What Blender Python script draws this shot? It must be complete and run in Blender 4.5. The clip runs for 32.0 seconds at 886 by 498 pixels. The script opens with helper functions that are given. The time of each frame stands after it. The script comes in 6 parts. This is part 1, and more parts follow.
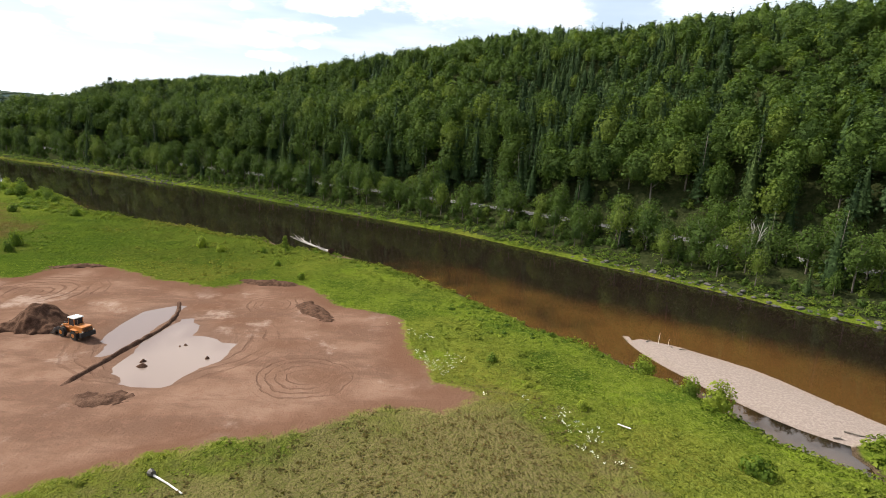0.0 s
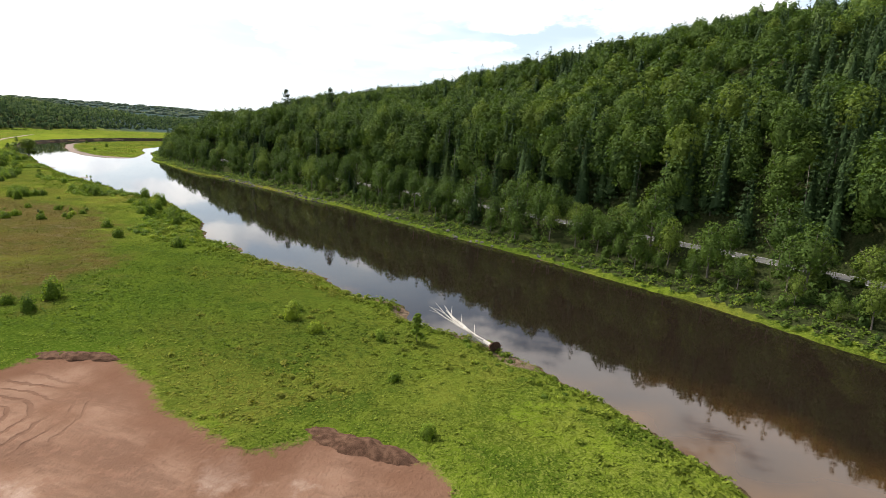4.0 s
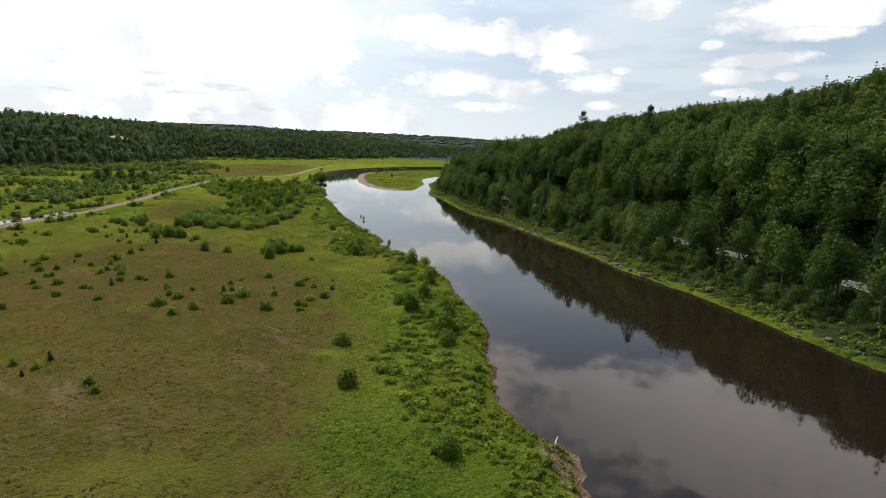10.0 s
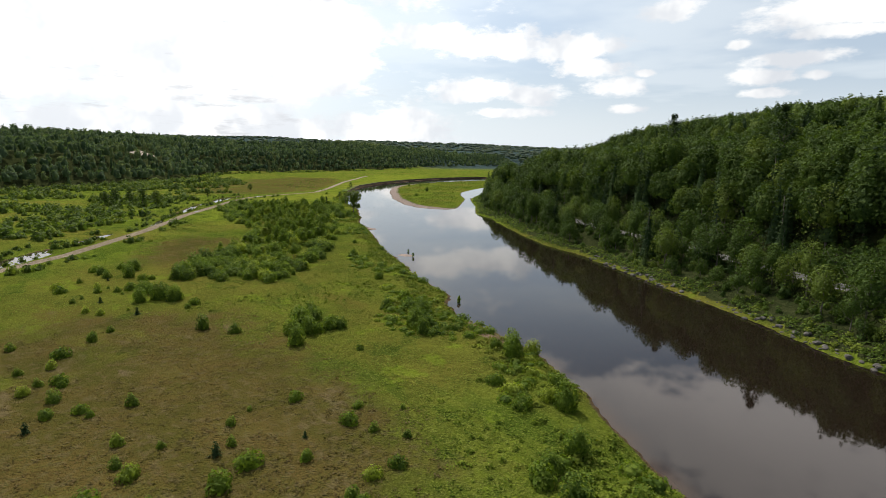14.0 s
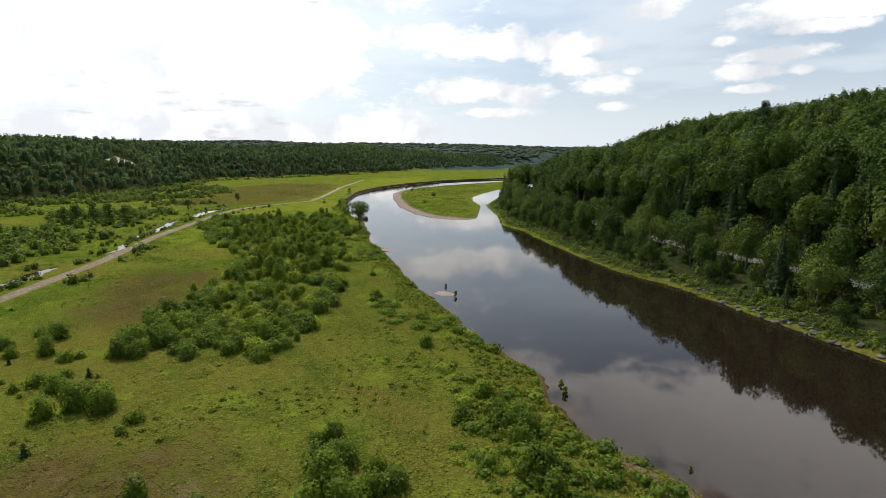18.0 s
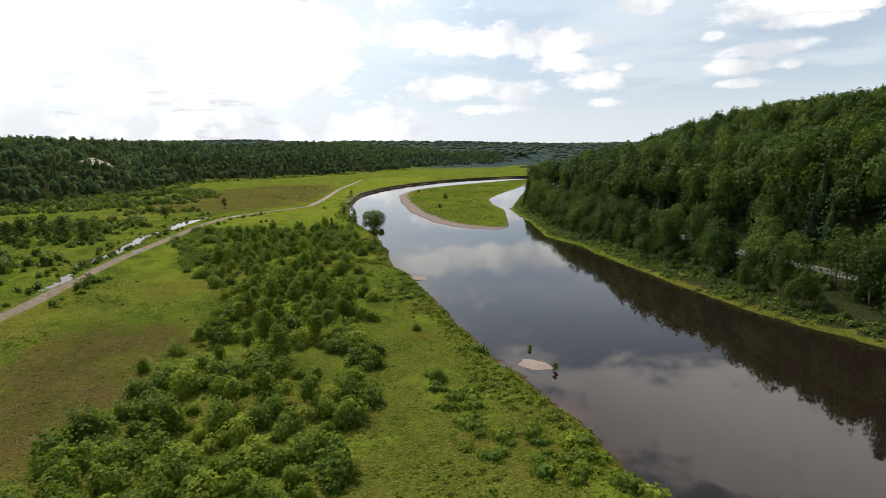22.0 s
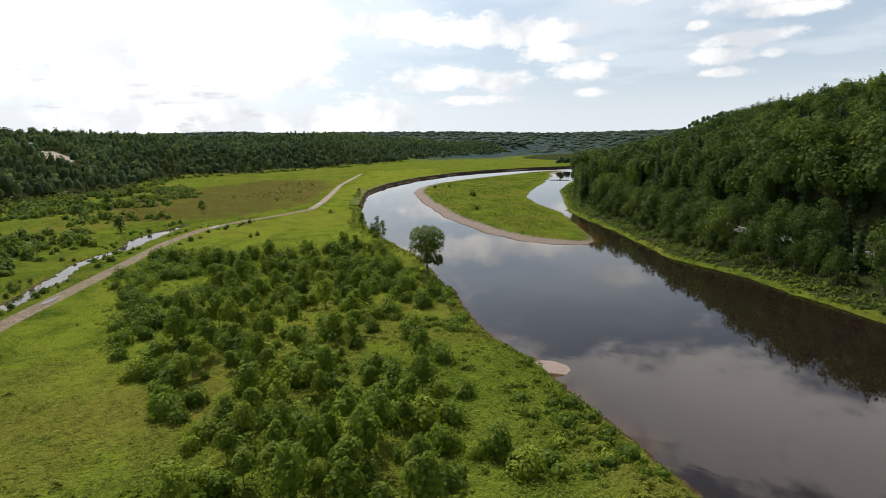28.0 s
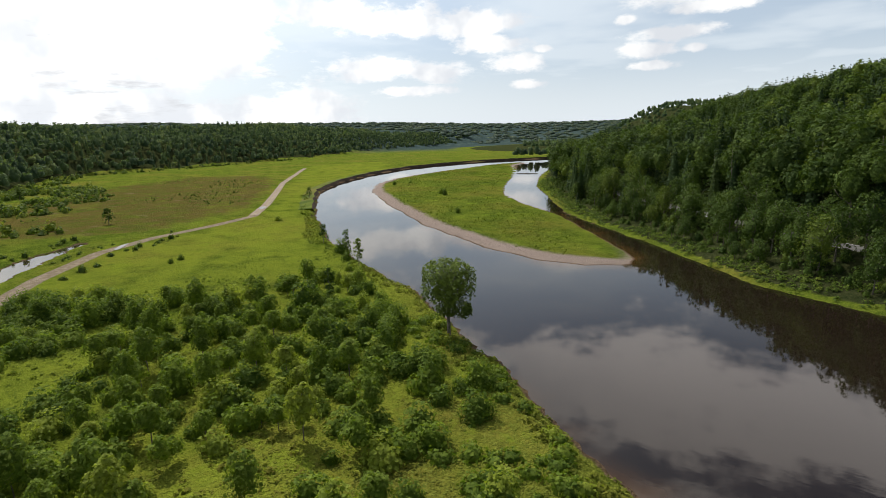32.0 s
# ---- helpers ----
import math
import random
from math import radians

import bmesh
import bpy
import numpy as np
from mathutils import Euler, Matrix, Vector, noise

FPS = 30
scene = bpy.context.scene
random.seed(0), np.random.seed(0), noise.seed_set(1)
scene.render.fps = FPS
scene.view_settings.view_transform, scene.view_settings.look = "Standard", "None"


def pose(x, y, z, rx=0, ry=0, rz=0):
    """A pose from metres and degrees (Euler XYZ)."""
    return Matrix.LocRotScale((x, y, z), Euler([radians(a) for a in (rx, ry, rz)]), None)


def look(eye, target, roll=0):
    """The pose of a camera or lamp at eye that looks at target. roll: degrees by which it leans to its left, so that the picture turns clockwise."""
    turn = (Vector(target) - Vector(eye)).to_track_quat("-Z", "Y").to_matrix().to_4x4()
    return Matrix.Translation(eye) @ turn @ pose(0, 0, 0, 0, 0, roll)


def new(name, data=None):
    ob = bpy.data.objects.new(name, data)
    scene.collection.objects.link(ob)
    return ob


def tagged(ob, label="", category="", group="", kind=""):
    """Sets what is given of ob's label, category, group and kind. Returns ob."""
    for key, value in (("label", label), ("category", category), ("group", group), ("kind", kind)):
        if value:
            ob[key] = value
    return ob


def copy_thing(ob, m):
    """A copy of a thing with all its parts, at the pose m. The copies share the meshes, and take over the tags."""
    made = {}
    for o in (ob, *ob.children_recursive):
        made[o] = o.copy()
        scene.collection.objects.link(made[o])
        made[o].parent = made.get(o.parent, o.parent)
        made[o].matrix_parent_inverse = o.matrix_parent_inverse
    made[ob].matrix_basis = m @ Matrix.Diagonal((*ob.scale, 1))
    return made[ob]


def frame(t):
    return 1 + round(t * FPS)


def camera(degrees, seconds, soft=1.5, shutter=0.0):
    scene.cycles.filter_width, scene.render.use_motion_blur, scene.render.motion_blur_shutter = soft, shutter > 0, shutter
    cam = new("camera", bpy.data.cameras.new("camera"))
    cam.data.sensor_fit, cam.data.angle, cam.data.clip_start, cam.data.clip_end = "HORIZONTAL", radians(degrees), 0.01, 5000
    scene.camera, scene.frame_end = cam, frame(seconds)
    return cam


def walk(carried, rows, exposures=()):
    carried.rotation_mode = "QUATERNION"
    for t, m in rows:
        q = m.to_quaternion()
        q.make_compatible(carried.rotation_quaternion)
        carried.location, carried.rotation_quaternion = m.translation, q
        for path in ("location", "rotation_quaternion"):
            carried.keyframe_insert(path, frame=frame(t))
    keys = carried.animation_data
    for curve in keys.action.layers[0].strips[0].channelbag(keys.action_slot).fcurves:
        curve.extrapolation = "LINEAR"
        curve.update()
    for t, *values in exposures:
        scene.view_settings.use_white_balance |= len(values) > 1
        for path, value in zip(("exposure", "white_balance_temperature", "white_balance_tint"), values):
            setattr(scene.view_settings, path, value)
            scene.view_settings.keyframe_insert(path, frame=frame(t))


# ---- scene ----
cam = camera(78.6, 32.0, soft=0.58)
METRES, EYE, TILT, LEAN, TURN = 459.45, 34.0, 0.0, 0.0, 0.0
ROWS = [
    (0.0, 0.0, 0.0, 0.0, 0.7, -12.52, -3.16),
    (0.5, -0.0011, 0.0177, -0.0014, 1.48, -12.43, -3.06),
    (1.0, -0.0028, 0.0353, -0.0028, 2.24, -12.31, -3.06),
    (1.5, -0.0051, 0.0526, -0.004, 3.98, -12.21, -3.07),
    (2.0, -0.0081, 0.0696, -0.005, 6.69, -12.11, -3.08),
    (2.5, -0.0119, 0.0865, -0.0059, 10.03, -12.04, -3.02),
    (4.5, -0.037, 0.1509, -0.0063, 23.48, -11.89, -2.77),
    (5.0, -0.0452, 0.166, -0.0061, 29.82, -11.92, -2.86),
    (5.5, -0.0547, 0.18, -0.0058, 34.02, -11.88, -2.92),
    (6.0, -0.0651, 0.1933, -0.0056, 37.32, -11.77, -2.93),
    (6.5, -0.0764, 0.2056, -0.0055, 39.54, -11.61, -2.84),
    (7.0, -0.0883, 0.217, -0.0052, 41.43, -11.45, -2.73),
    (7.5, -0.1007, 0.2278, -0.005, 43.32, -11.28, -2.64),
    (8.0, -0.1133, 0.2379, -0.0045, 44.7, -11.11, -2.59),
    (8.5, -0.1267, 0.2473, -0.004, 45.0, -10.91, -2.49),
    (9.0, -0.1403, 0.2563, -0.0034, 45.15, -10.73, -2.36),
    (9.5, -0.1541, 0.2647, -0.0027, 45.34, -10.62, -2.16),
    (10.0, -0.168, 0.2728, -0.0018, 45.32, -10.46, -2.02),
    (10.5, -0.1819, 0.2804, -0.0007, 45.25, -10.32, -1.85),
    (11.0, -0.1957, 0.2879, 0.0005, 45.4, -10.22, -1.65),
    (11.5, -0.2095, 0.2951, 0.0017, 46.18, -10.16, -1.54),
    (12.0, -0.2231, 0.3021, 0.0028, 47.55, -10.04, -1.52),
    (12.5, -0.2368, 0.3091, 0.0039, 47.69, -9.97, -1.34),
    (13.0, -0.2503, 0.3158, 0.0047, 47.66, -9.92, -1.19),
    (13.5, -0.2639, 0.3224, 0.0051, 47.69, -9.82, -1.05),
    (14.0, -0.2772, 0.3289, 0.0055, 47.69, -9.81, -0.92),
    (14.5, -0.2906, 0.3354, 0.0057, 47.59, -9.8, -0.75),
    (16.5, -0.3438, 0.3599, 0.0063, 46.94, -9.64, -0.25),
    (17.0, -0.3573, 0.3662, 0.0065, 46.84, -9.66, -0.08),
    (17.5, -0.3707, 0.3725, 0.0068, 46.78, -9.68, 0.04),
    (18.0, -0.3843, 0.379, 0.0069, 46.67, -9.73, 0.12),
    (18.5, -0.3979, 0.3856, 0.0071, 46.52, -9.74, 0.24),
    (19.0, -0.4115, 0.3922, 0.0072, 46.4, -9.75, 0.29),
    (19.5, -0.4253, 0.3989, 0.0072, 46.29, -9.79, 0.39),
    (20.0, -0.4392, 0.4056, 0.0073, 46.25, -9.83, 0.47),
    (20.5, -0.4521, 0.4118, 0.0074, 46.14, -9.84, 0.56),
    (21.0, -0.4659, 0.4185, 0.0073, 46.05, -9.9, 0.61),
    (21.5, -0.4801, 0.4251, 0.007, 45.93, -9.91, 0.62),
    (22.0, -0.4941, 0.4319, 0.0069, 45.82, -9.98, 0.73),
    (22.5, -0.5082, 0.4386, 0.0067, 45.72, -10.09, 0.81),
    (23.0, -0.5222, 0.4452, 0.0061, 45.63, -10.19, 0.87),
    (23.5, -0.536, 0.4518, 0.0057, 45.52, -10.26, 0.94),
    (24.0, -0.5499, 0.4583, 0.0054, 45.39, -10.31, 0.96),
    (24.5, -0.5637, 0.4648, 0.0048, 45.21, -10.34, 0.95),
    (25.0, -0.5774, 0.4709, 0.0044, 44.98, -10.4, 0.95),
    (25.5, -0.5906, 0.4771, 0.0041, 44.87, -10.45, 1.03),
    (27.5, -0.6441, 0.5019, 0.0038, 44.55, -10.8, 1.19),
    (28.0, -0.6575, 0.5085, 0.004, 44.48, -10.9, 1.23),
    (28.5, -0.671, 0.5152, 0.0042, 44.41, -11.07, 1.26),
    (29.0, -0.6844, 0.5221, 0.004, 42.33, -11.24, 1.44),
    (29.5, -0.6977, 0.5289, 0.004, 40.39, -11.41, 1.56),
    (30.0, -0.7107, 0.536, 0.0041, 39.47, -11.53, 1.52),
    (30.5, -0.7231, 0.5432, 0.004, 39.48, -11.61, 1.56),
    (31.0, -0.7355, 0.5507, 0.0039, 39.09, -11.71, 1.53),
    (31.5, -0.7478, 0.5585, 0.0039, 38.66, -11.83, 1.48),
    (32.0, -0.76, 0.5664, 0.0038, 38.15, -11.94, 1.42),
]
EXPOSURES = [(0.0, 0.54), (2.5, 0.57), (5.0, 0.60), (6.5, 0.30), (8.0, 0.08), (10.0, 0.0), (32.0, 0.0)]
walk(cam, [(t, pose(0, 0, EYE, TILT, LEAN, TURN) @ pose(METRES * x, METRES * y, METRES * z, 90 + pitch, roll, yaw)) for t, x, y, z, yaw, pitch, roll in ROWS],
     exposures=EXPOSURES)

# ---- the river valley: numbers of the plan ----
def arr(*p):
    return np.array(p, float)

LEFT_BANK = arr((3000, -2650), (380, -260), (120, -30), (62, 36), (45, 54), (39.6, 60), (34, 70.6), (30, 75.5), (26, 83), (17, 90), (8, 105), (-11, 125),
                (-30, 138), (-46, 143), (-50, 150), (-60, 151), (-72, 160), (-87, 164.5), (-100, 168), (-105, 175), (-113, 175), (-121, 180))
LEFT_BANK_2 = arr((-131, 191), (-138, 198), (-149, 207), (-161, 214), (-172, 223), (-185, 228), (-197, 232), (-212, 234), (-220, 238), (-226, 244),
                  (-233, 247.6), (-248, 252), (-266, 260.5), (-290, 271), (-314, 284), (-343, 300), (-376, 315), (-389.5, 326), (-401, 332), (-428, 350))
LEFT_BANK_3 = arr((-443, 356), (-460, 363), (-495, 380), (-548, 417), (-585, 447), (-608, 466), (-641, 496), (-683, 550), (-725, 624), (-757, 717), (-760, 781),
                  (-750, 854), (-722, 905), (-660, 1010), (-520, 1090), (0, 1260), (3000, 1860))
LEFT_BANK = np.vstack((LEFT_BANK, LEFT_BANK_2, LEFT_BANK_3))
RIGHT_BANK = arr((3000, -2550), (400, -180), (88, 103), (76, 113), (59, 130), (35, 152), (3, 180), (-22, 196), (-45, 211), (-67, 224), (-99, 245), (-127, 263),
                 (-148, 272), (-170, 287), (-202, 304), (-240, 326), (-262, 334), (-290, 350), (-313, 366), (-344, 388), (-367, 399))
RIGHT_BANK_2 = arr((-381, 413), (-403, 435), (-434, 463), (-457, 486), (-526, 587), (-563, 660), (-598, 745), (-618, 850), (-600, 940), (-500, 1040), (0, 1200), (3000, 1800))
RIGHT_BANK = np.vstack((RIGHT_BANK, RIGHT_BANK_2))
ISLAND = arr((-681, 644), (-668, 594), (-641, 546), (-605, 509), (-551, 468), (-491, 426), (-445, 402), (-422, 395), (-408, 396), (-397, 402), (-399, 411),
             (-412, 427), (-455, 476), (-491, 505), (-520, 536), (-546, 578), (-580, 645), (-632, 742), (-662, 792), (-676, 850), (-692, 840), (-700, 789), (-689, 699))
GRAVEL_BAR = arr((32, 91.3), (41, 87), (49.5, 79), (58, 63.5), (66, 51), (72, 38), (64, 44), (56, 60), (49.5, 58), (45, 62), (38.4, 71), (33, 84))
BAR_TUFT = arr((54.5, 61.5), (60, 57), (68, 47), (92, 12), (86, 4), (60, 38), (49.5, 52), (49, 56.5))
DIRT = arr((-190, 40), (-120, 92), (-96, 96), (-81, 99), (-79.5, 105), (-73, 109), (-66, 107.5), (-56, 102), (-47, 99), (-42, 100), (-38, 104.5), (-27, 103.5),
           (-15.7, 91), (-7.5, 88.6), (-3.7, 75), (0, 65), (5.7, 62), (0.8, 58), (-5.3, 58.7), (-10.6, 55), (-15.7, 51), (-21, 49.4), (-27.7, 45.8), (-33, 42), (-38, 37), (-80, 5), (-150, -30))
POND_A = arr((-47.1, 70.8), (-49.2, 74.8), (-49.3, 81), (-48.5, 86.6), (-45.9, 89.2), (-44.2, 87.3), (-44.4, 81), (-44.9, 75.6), (-45, 68.5), (-45.5, 67.5))
POND_B = arr((-40.2, 62.6), (-41.8, 66), (-42.8, 75), (-42.1, 83.4), (-39, 82.6), (-35.9, 76.8), (-29.8, 74.4), (-29.1, 69.4), (-31.8, 63.7), (-33.2, 60.7), (-36.7, 60.7))
DIRT_ROAD = arr((-200, 40), (-262, 105), (-317, 154), (-341, 179), (-388, 214), (-408, 226), (-438, 245), (-483, 279), (-512, 300), (-536, 323), (-548, 345),
                (-555, 372), (-564, 395), (-596, 424), (-640, 460), (-707, 514), (-790, 590), (-900, 690), (-1050, 850))
HIGHWAY_D = 28.8
CREEK = arr((-250, 60), (-310, 130), (-338, 153), (-352, 167), (-395, 206), (-427, 228), (-452, 243), (-467, 254), (-498, 273), (-513, 282), (-540, 307), (-562, 329))
POOL = arr((-318, 136), (-338, 152), (-357, 171), (-353, 177), (-334, 163), (-314, 143))
FRESH = arr((-392, 250), (-420, 246), (-445, 254), (-536, 326), (-562, 398), (-705, 518), (-900, 700), (-880, 800), (-770, 700), (-640, 490), (-428, 345), (-385, 308))
SHORE = [arr((-57, 149.5), (-49, 146.5), (-41, 141), (-34, 137.5), (-24, 131)), arr((-84, 162.5), (-79, 160.5), (-74, 159)), arr((-106, 173.5), (-99, 168.5), (-92, 166)), arr((-203, 229.5), (-196, 228), (-190, 227.5))]
DRY_1 = arr((-242, 120), (-245, 150), (-215, 165), (-211, 183), (-170, 186), (-149, 176), (-128, 158), (-112, 142), (-100, 122), (-104, 100), (-150, 95))
DRY_2 = arr((-200, 100), (-240, 130), (-262, 170), (-244, 192), (-202, 194), (-177, 193), (-160, 183), (-140, 165), (-150, 120))
DRY_3 = arr((-345, 205), (-362, 221), (-347, 237), (-330, 228), (-318, 220), (-300, 204), (-312, 192), (-330, 200))
DRY_4 = arr((-16, 52), (-5, 58.5), (6, 62), (13, 59), (18, 50), (20, 40), (24, 10), (-10, -5), (-60, -10), (-32, 38))
LUSH = arr((-98, 106), (-116, 124), (-134, 150), (-118, 168), (-88, 158), (-60, 146), (-42, 128), (-54, 113), (-76, 113))
DRY_5 = arr((-570, 350), (-600, 310), (-700, 330), (-800, 420), (-860, 520), (-800, 560), (-700, 500), (-600, 415))
HILL_S = [0, 3850, 3950, 4050, 4150, 4250, 4350, 4450, 4550, 4650, 4750, 4880, 5000, 5100, 9000]
HILL_H = [134, 125, 120.8, 116.8, 112.4, 98.1, 83.5, 81, 81.5, 80.5, 78, 72, 40, 18, 15]
HILL_D = [90, 130, 200, 320, 600]
HILL_P = [0.479, 0.697, 0.876, 0.998, 1.0]
FRONT_S = [0, 4050, 4200, 4300, 4400, 4500, 4600, 4700, 4800, 4900, 5050, 9000]
FRONT_H = [46, 43.5, 41, 42.5, 42.5, 39.5, 36, 33, 32, 30, 18, 15]
FAR_BASE = arr((-500, -900), (-620, -300), (-690, 80), (-706, 178), (-757, 247), (-866, 372), (-1000, 480), (-1075, 640), (-1100, 800), (-1160, 940), (-1330, 1400), (-1580, 2270), (-1900, 4000))


def smooth(a, b, v):
    u = np.clip((v - a) / (b - a), 0, 1)
    return u * u * (3 - 2 * u)


def along(p, line):
    """Distance of each point to a line, positive on its right hand, and the way along the line."""
    best, side, way, s0 = np.full(len(p), 1e9), np.zeros(len(p)), np.zeros(len(p)), 0.0
    for a, b in zip(line[:-1], line[1:]):
        v = b - a
        n = math.hypot(*v)
        u = np.clip(((p - a) @ v) / n ** 2, 0, 1)
        r = p - a - u[:, None] * v
        d = np.hypot(r[:, 0], r[:, 1])
        m = d < best
        best[m], way[m] = d[m], s0 + u[m] * n
        side[m] = np.where(v[0] * r[m, 1] - v[1] * r[m, 0] > 0, -1, 1)
        s0 += n
    return best * side, way


def inside(p, poly):
    """Signed distance to a closed outline, positive inside."""
    ring = np.vstack((poly, poly[:1]))
    d = np.abs(along(p, ring)[0])
    hit = np.zeros(len(p), bool)
    for a, b in zip(ring[:-1], ring[1:]):
        if a[1] != b[1]:
            hit ^= ((a[1] > p[:, 1]) != (b[1] > p[:, 1])) & (p[:, 0] < (b[0] - a[0]) * (p[:, 1] - a[1]) / (b[1] - a[1]) + a[0])
    return np.where(hit, d, -d)


def lattice(ix, iy, seed):
    h = (ix.astype(np.int64) * 374761393 + iy.astype(np.int64) * 668265263 + seed * 974711) & 0x7fffffff
    h = ((h ^ (h >> 13)) * 1274126177) & 0x7fffffff
    return ((h ^ (h >> 16)) % 65536) / 65535.0


def wobble(p, size, seed=0):
    """Soft noise from -1 to 1 with features of that size in metres."""
    q = p / size
    i = np.floor(q)
    f = q - i
    f = f * f * (3 - 2 * f)
    i = i.astype(np.int64)
    a, b = lattice(i[:, 0], i[:, 1], seed), lattice(i[:, 0] + 1, i[:, 1], seed)
    c, d = lattice(i[:, 0], i[:, 1] + 1, seed), lattice(i[:, 0] + 1, i[:, 1] + 1, seed)
    return 2 * ((a * (1 - f[:, 0]) + b * f[:, 0]) * (1 - f[:, 1]) + (c * (1 - f[:, 0]) + d * f[:, 0]) * f[:, 1]) - 1


RIVER = np.vstack((LEFT_BANK, RIGHT_BANK[::-1]))


def winding(p):
    """Distance to the creek's middle line, which winds a little."""
    return np.abs(along(p + 4.5 * np.column_stack((wobble(p, 26, 101), wobble(p, 26, 102))), CREEK)[0])


def terrain(p):
    """Height of the ground at points p (n, 2), and the distances that its surface is told by."""
    out = {}
    ragged = 0.9 * wobble(p, 7, 3) + 0.5 * wobble(p, 3, 4)
    river = inside(p, RIVER) + ragged
    right, s = along(p, RIGHT_BANK)
    isle, bar, tuft = inside(p, ISLAND) + ragged * 0.7, inside(p, GRAVEL_BAR) + 0.3 * ragged, inside(p, BAR_TUFT) + ragged
    on_right = right > 0
    # the plain on the near side
    out_left = np.maximum(-river, 0)
    z = 1.8 * smooth(-0.6, 3.6, out_left) + 0.25 * wobble(p, 23, 1) * smooth(4, 20, out_left) + 0.12 * wobble(p, 6, 2) * smooth(3, 9, out_left)
    # far hills on the plain's other side
    fd, fs = along(p, FAR_BASE)
    fd = -fd + 25 * wobble(p, 160, 5)
    z += np.where(on_right, 0, 52 * (0.5 * smooth(0, 70, fd) + 0.5 * smooth(30, 260, fd)) * (1 + 0.14 * wobble(p, 330, 6)))
    # the wooded hill across the water
    h, low = np.interp(s, HILL_S, HILL_H), np.interp(s, FRONT_S, FRONT_H)
    d = np.maximum(right, 0)
    rise = np.clip((d - 50) / 40, 0, 1)
    canopy = np.where(d < 50, low * np.interp(d, [0, 30, 50], [0, 0.55, 1]), low * (1 - rise) + h * np.interp(d, HILL_D, HILL_P) * rise)
    foot = 1.6 * smooth(-0.6, 4, d) + 1.6 * smooth(5, 13, d) + 2.8 * smooth(12, 24.0, d)
    hill = np.where(d < 33, foot, np.maximum(6 + np.minimum(0.3 * (d - 30), 6), canopy - np.interp(d, [34, 60, 130, 220], [20.5, 19.0, 14.6, 12.0]))) + 0.8 * wobble(p, 12, 8) * smooth(33, 45, d) + 2.2 * wobble(p, 60, 7) * smooth(45, 120, d)
    hill = np.where(d < 33, foot, hill * smooth(33, 40, d) + 6 * (1 - smooth(33, 40, d)))
    z = np.where(on_right, hill, z)
    # the river's bed, the island and the bars
    bed = -np.clip(0.25 * river, 0, 1.6)
    z = np.where(river > 0, bed, z)
    z = np.where(isle > -4, np.maximum(z, np.clip(0.10 * isle, -0.5, 0.5) + 0.5 * smooth(5, 14, isle)), z)
    z = np.where(bar > -3, np.maximum(z, np.clip(0.10 * bar, -0.4, 0.45)), z)
    z = np.where(tuft > -3, np.maximum(z, np.clip(0.4 * tuft, -0.5, 0.8)), z)
    for gx, gy, gr in ((-281.8, 273.2, 2.7), (-347.5, 304.3, 2.8)):
        g = gr - np.hypot((p[:, 0] - gx) * 0.8, (p[:, 1] - gy) * 1.1) + 0.8 * wobble(p, 2.5, 9)
        z = np.where(g > -3, np.maximum(z, np.clip(0.12 * g, -0.3, 0.22)), z)
        out["spit"] = np.maximum(out.get("spit", -9), g)
    # mud works
    dirt = inside(p, DIRT)
    flat = smooth(-1.5, 2.5, dirt)
    z = z * (1 - flat) + flat * (1.65 + 0.10 * wobble(p, 9, 11) + 0.06 * wobble(p, 2.6, 12))
    z += 0.55 * np.exp(-((dirt - 0.3) / 1.3) ** 2) * smooth(0.0, 0.7, wobble(p, 14, 13) + 0.35) * (np.abs(dirt) < 8)
    pond = np.maximum(inside(p, POND_A), inside(p, POND_B)) + 0.35 * wobble(p, 1.6, 14)
    z -= 0.5 * smooth(-1.6, 1.2, pond)
    road, _ = along(p, DIRT_ROAD)
    road = np.abs(road)
    verge = smooth(7, 3.2, road) * (~on_right)
    z = z * (1 - verge) + verge * (2.35 - 0.04 * np.minimum(road, 5))
    creek = np.maximum(1.0 + 2.7 * smooth(-425, -465, p[:, 0]) + 1.9 * wobble(p, 19, 15) + 0.9 * wobble(p, 4, 20) - winding(p), inside(p, POOL) + 0.6 * wobble(p, 4, 16))
    z -= np.where(on_right, 0, 1.25 * smooth(-2.2, 0.8, creek))
    # the far rim of the valley
    v = p - np.array((-250.0, 250.0))
    r, az = np.hypot(v[:, 0], v[:, 1]), np.degrees(np.arctan2(-v[:, 0], v[:, 1]))
    rim = np.interp(az, [-180, -60, 0, 24, 34, 45, 60, 75, 100, 180], [115, 120, 100, 92, 86, 102, 116, 124, 130, 120])
    z = np.maximum(z, np.where(r < 1900, -50, smooth(1900, 3300, r) * rim * (1 + 0.09 * wobble(p, 500, 17) + 0.04 * wobble(p, 170, 18)) + 1.0))
    east = np.hypot((v[:, 0] + 390) / 1.1, (v[:, 1] - 1350))
    z = np.maximum(z, 92 * smooth(300, 60, east) * (1 + 0.1 * wobble(p, 200, 19)) - 4)
    out.update(river=river, right=right, s=s, isle=isle, bar=np.maximum(bar, out["spit"]), tuft=tuft, dirt=dirt, pond=pond, road=road, creek=creek, far=fd, r=r, on_right=on_right, east=east)
    return z, out


def ground_at(x, y):
    return float(terrain(np.array([[x, y]], float))[0][0])


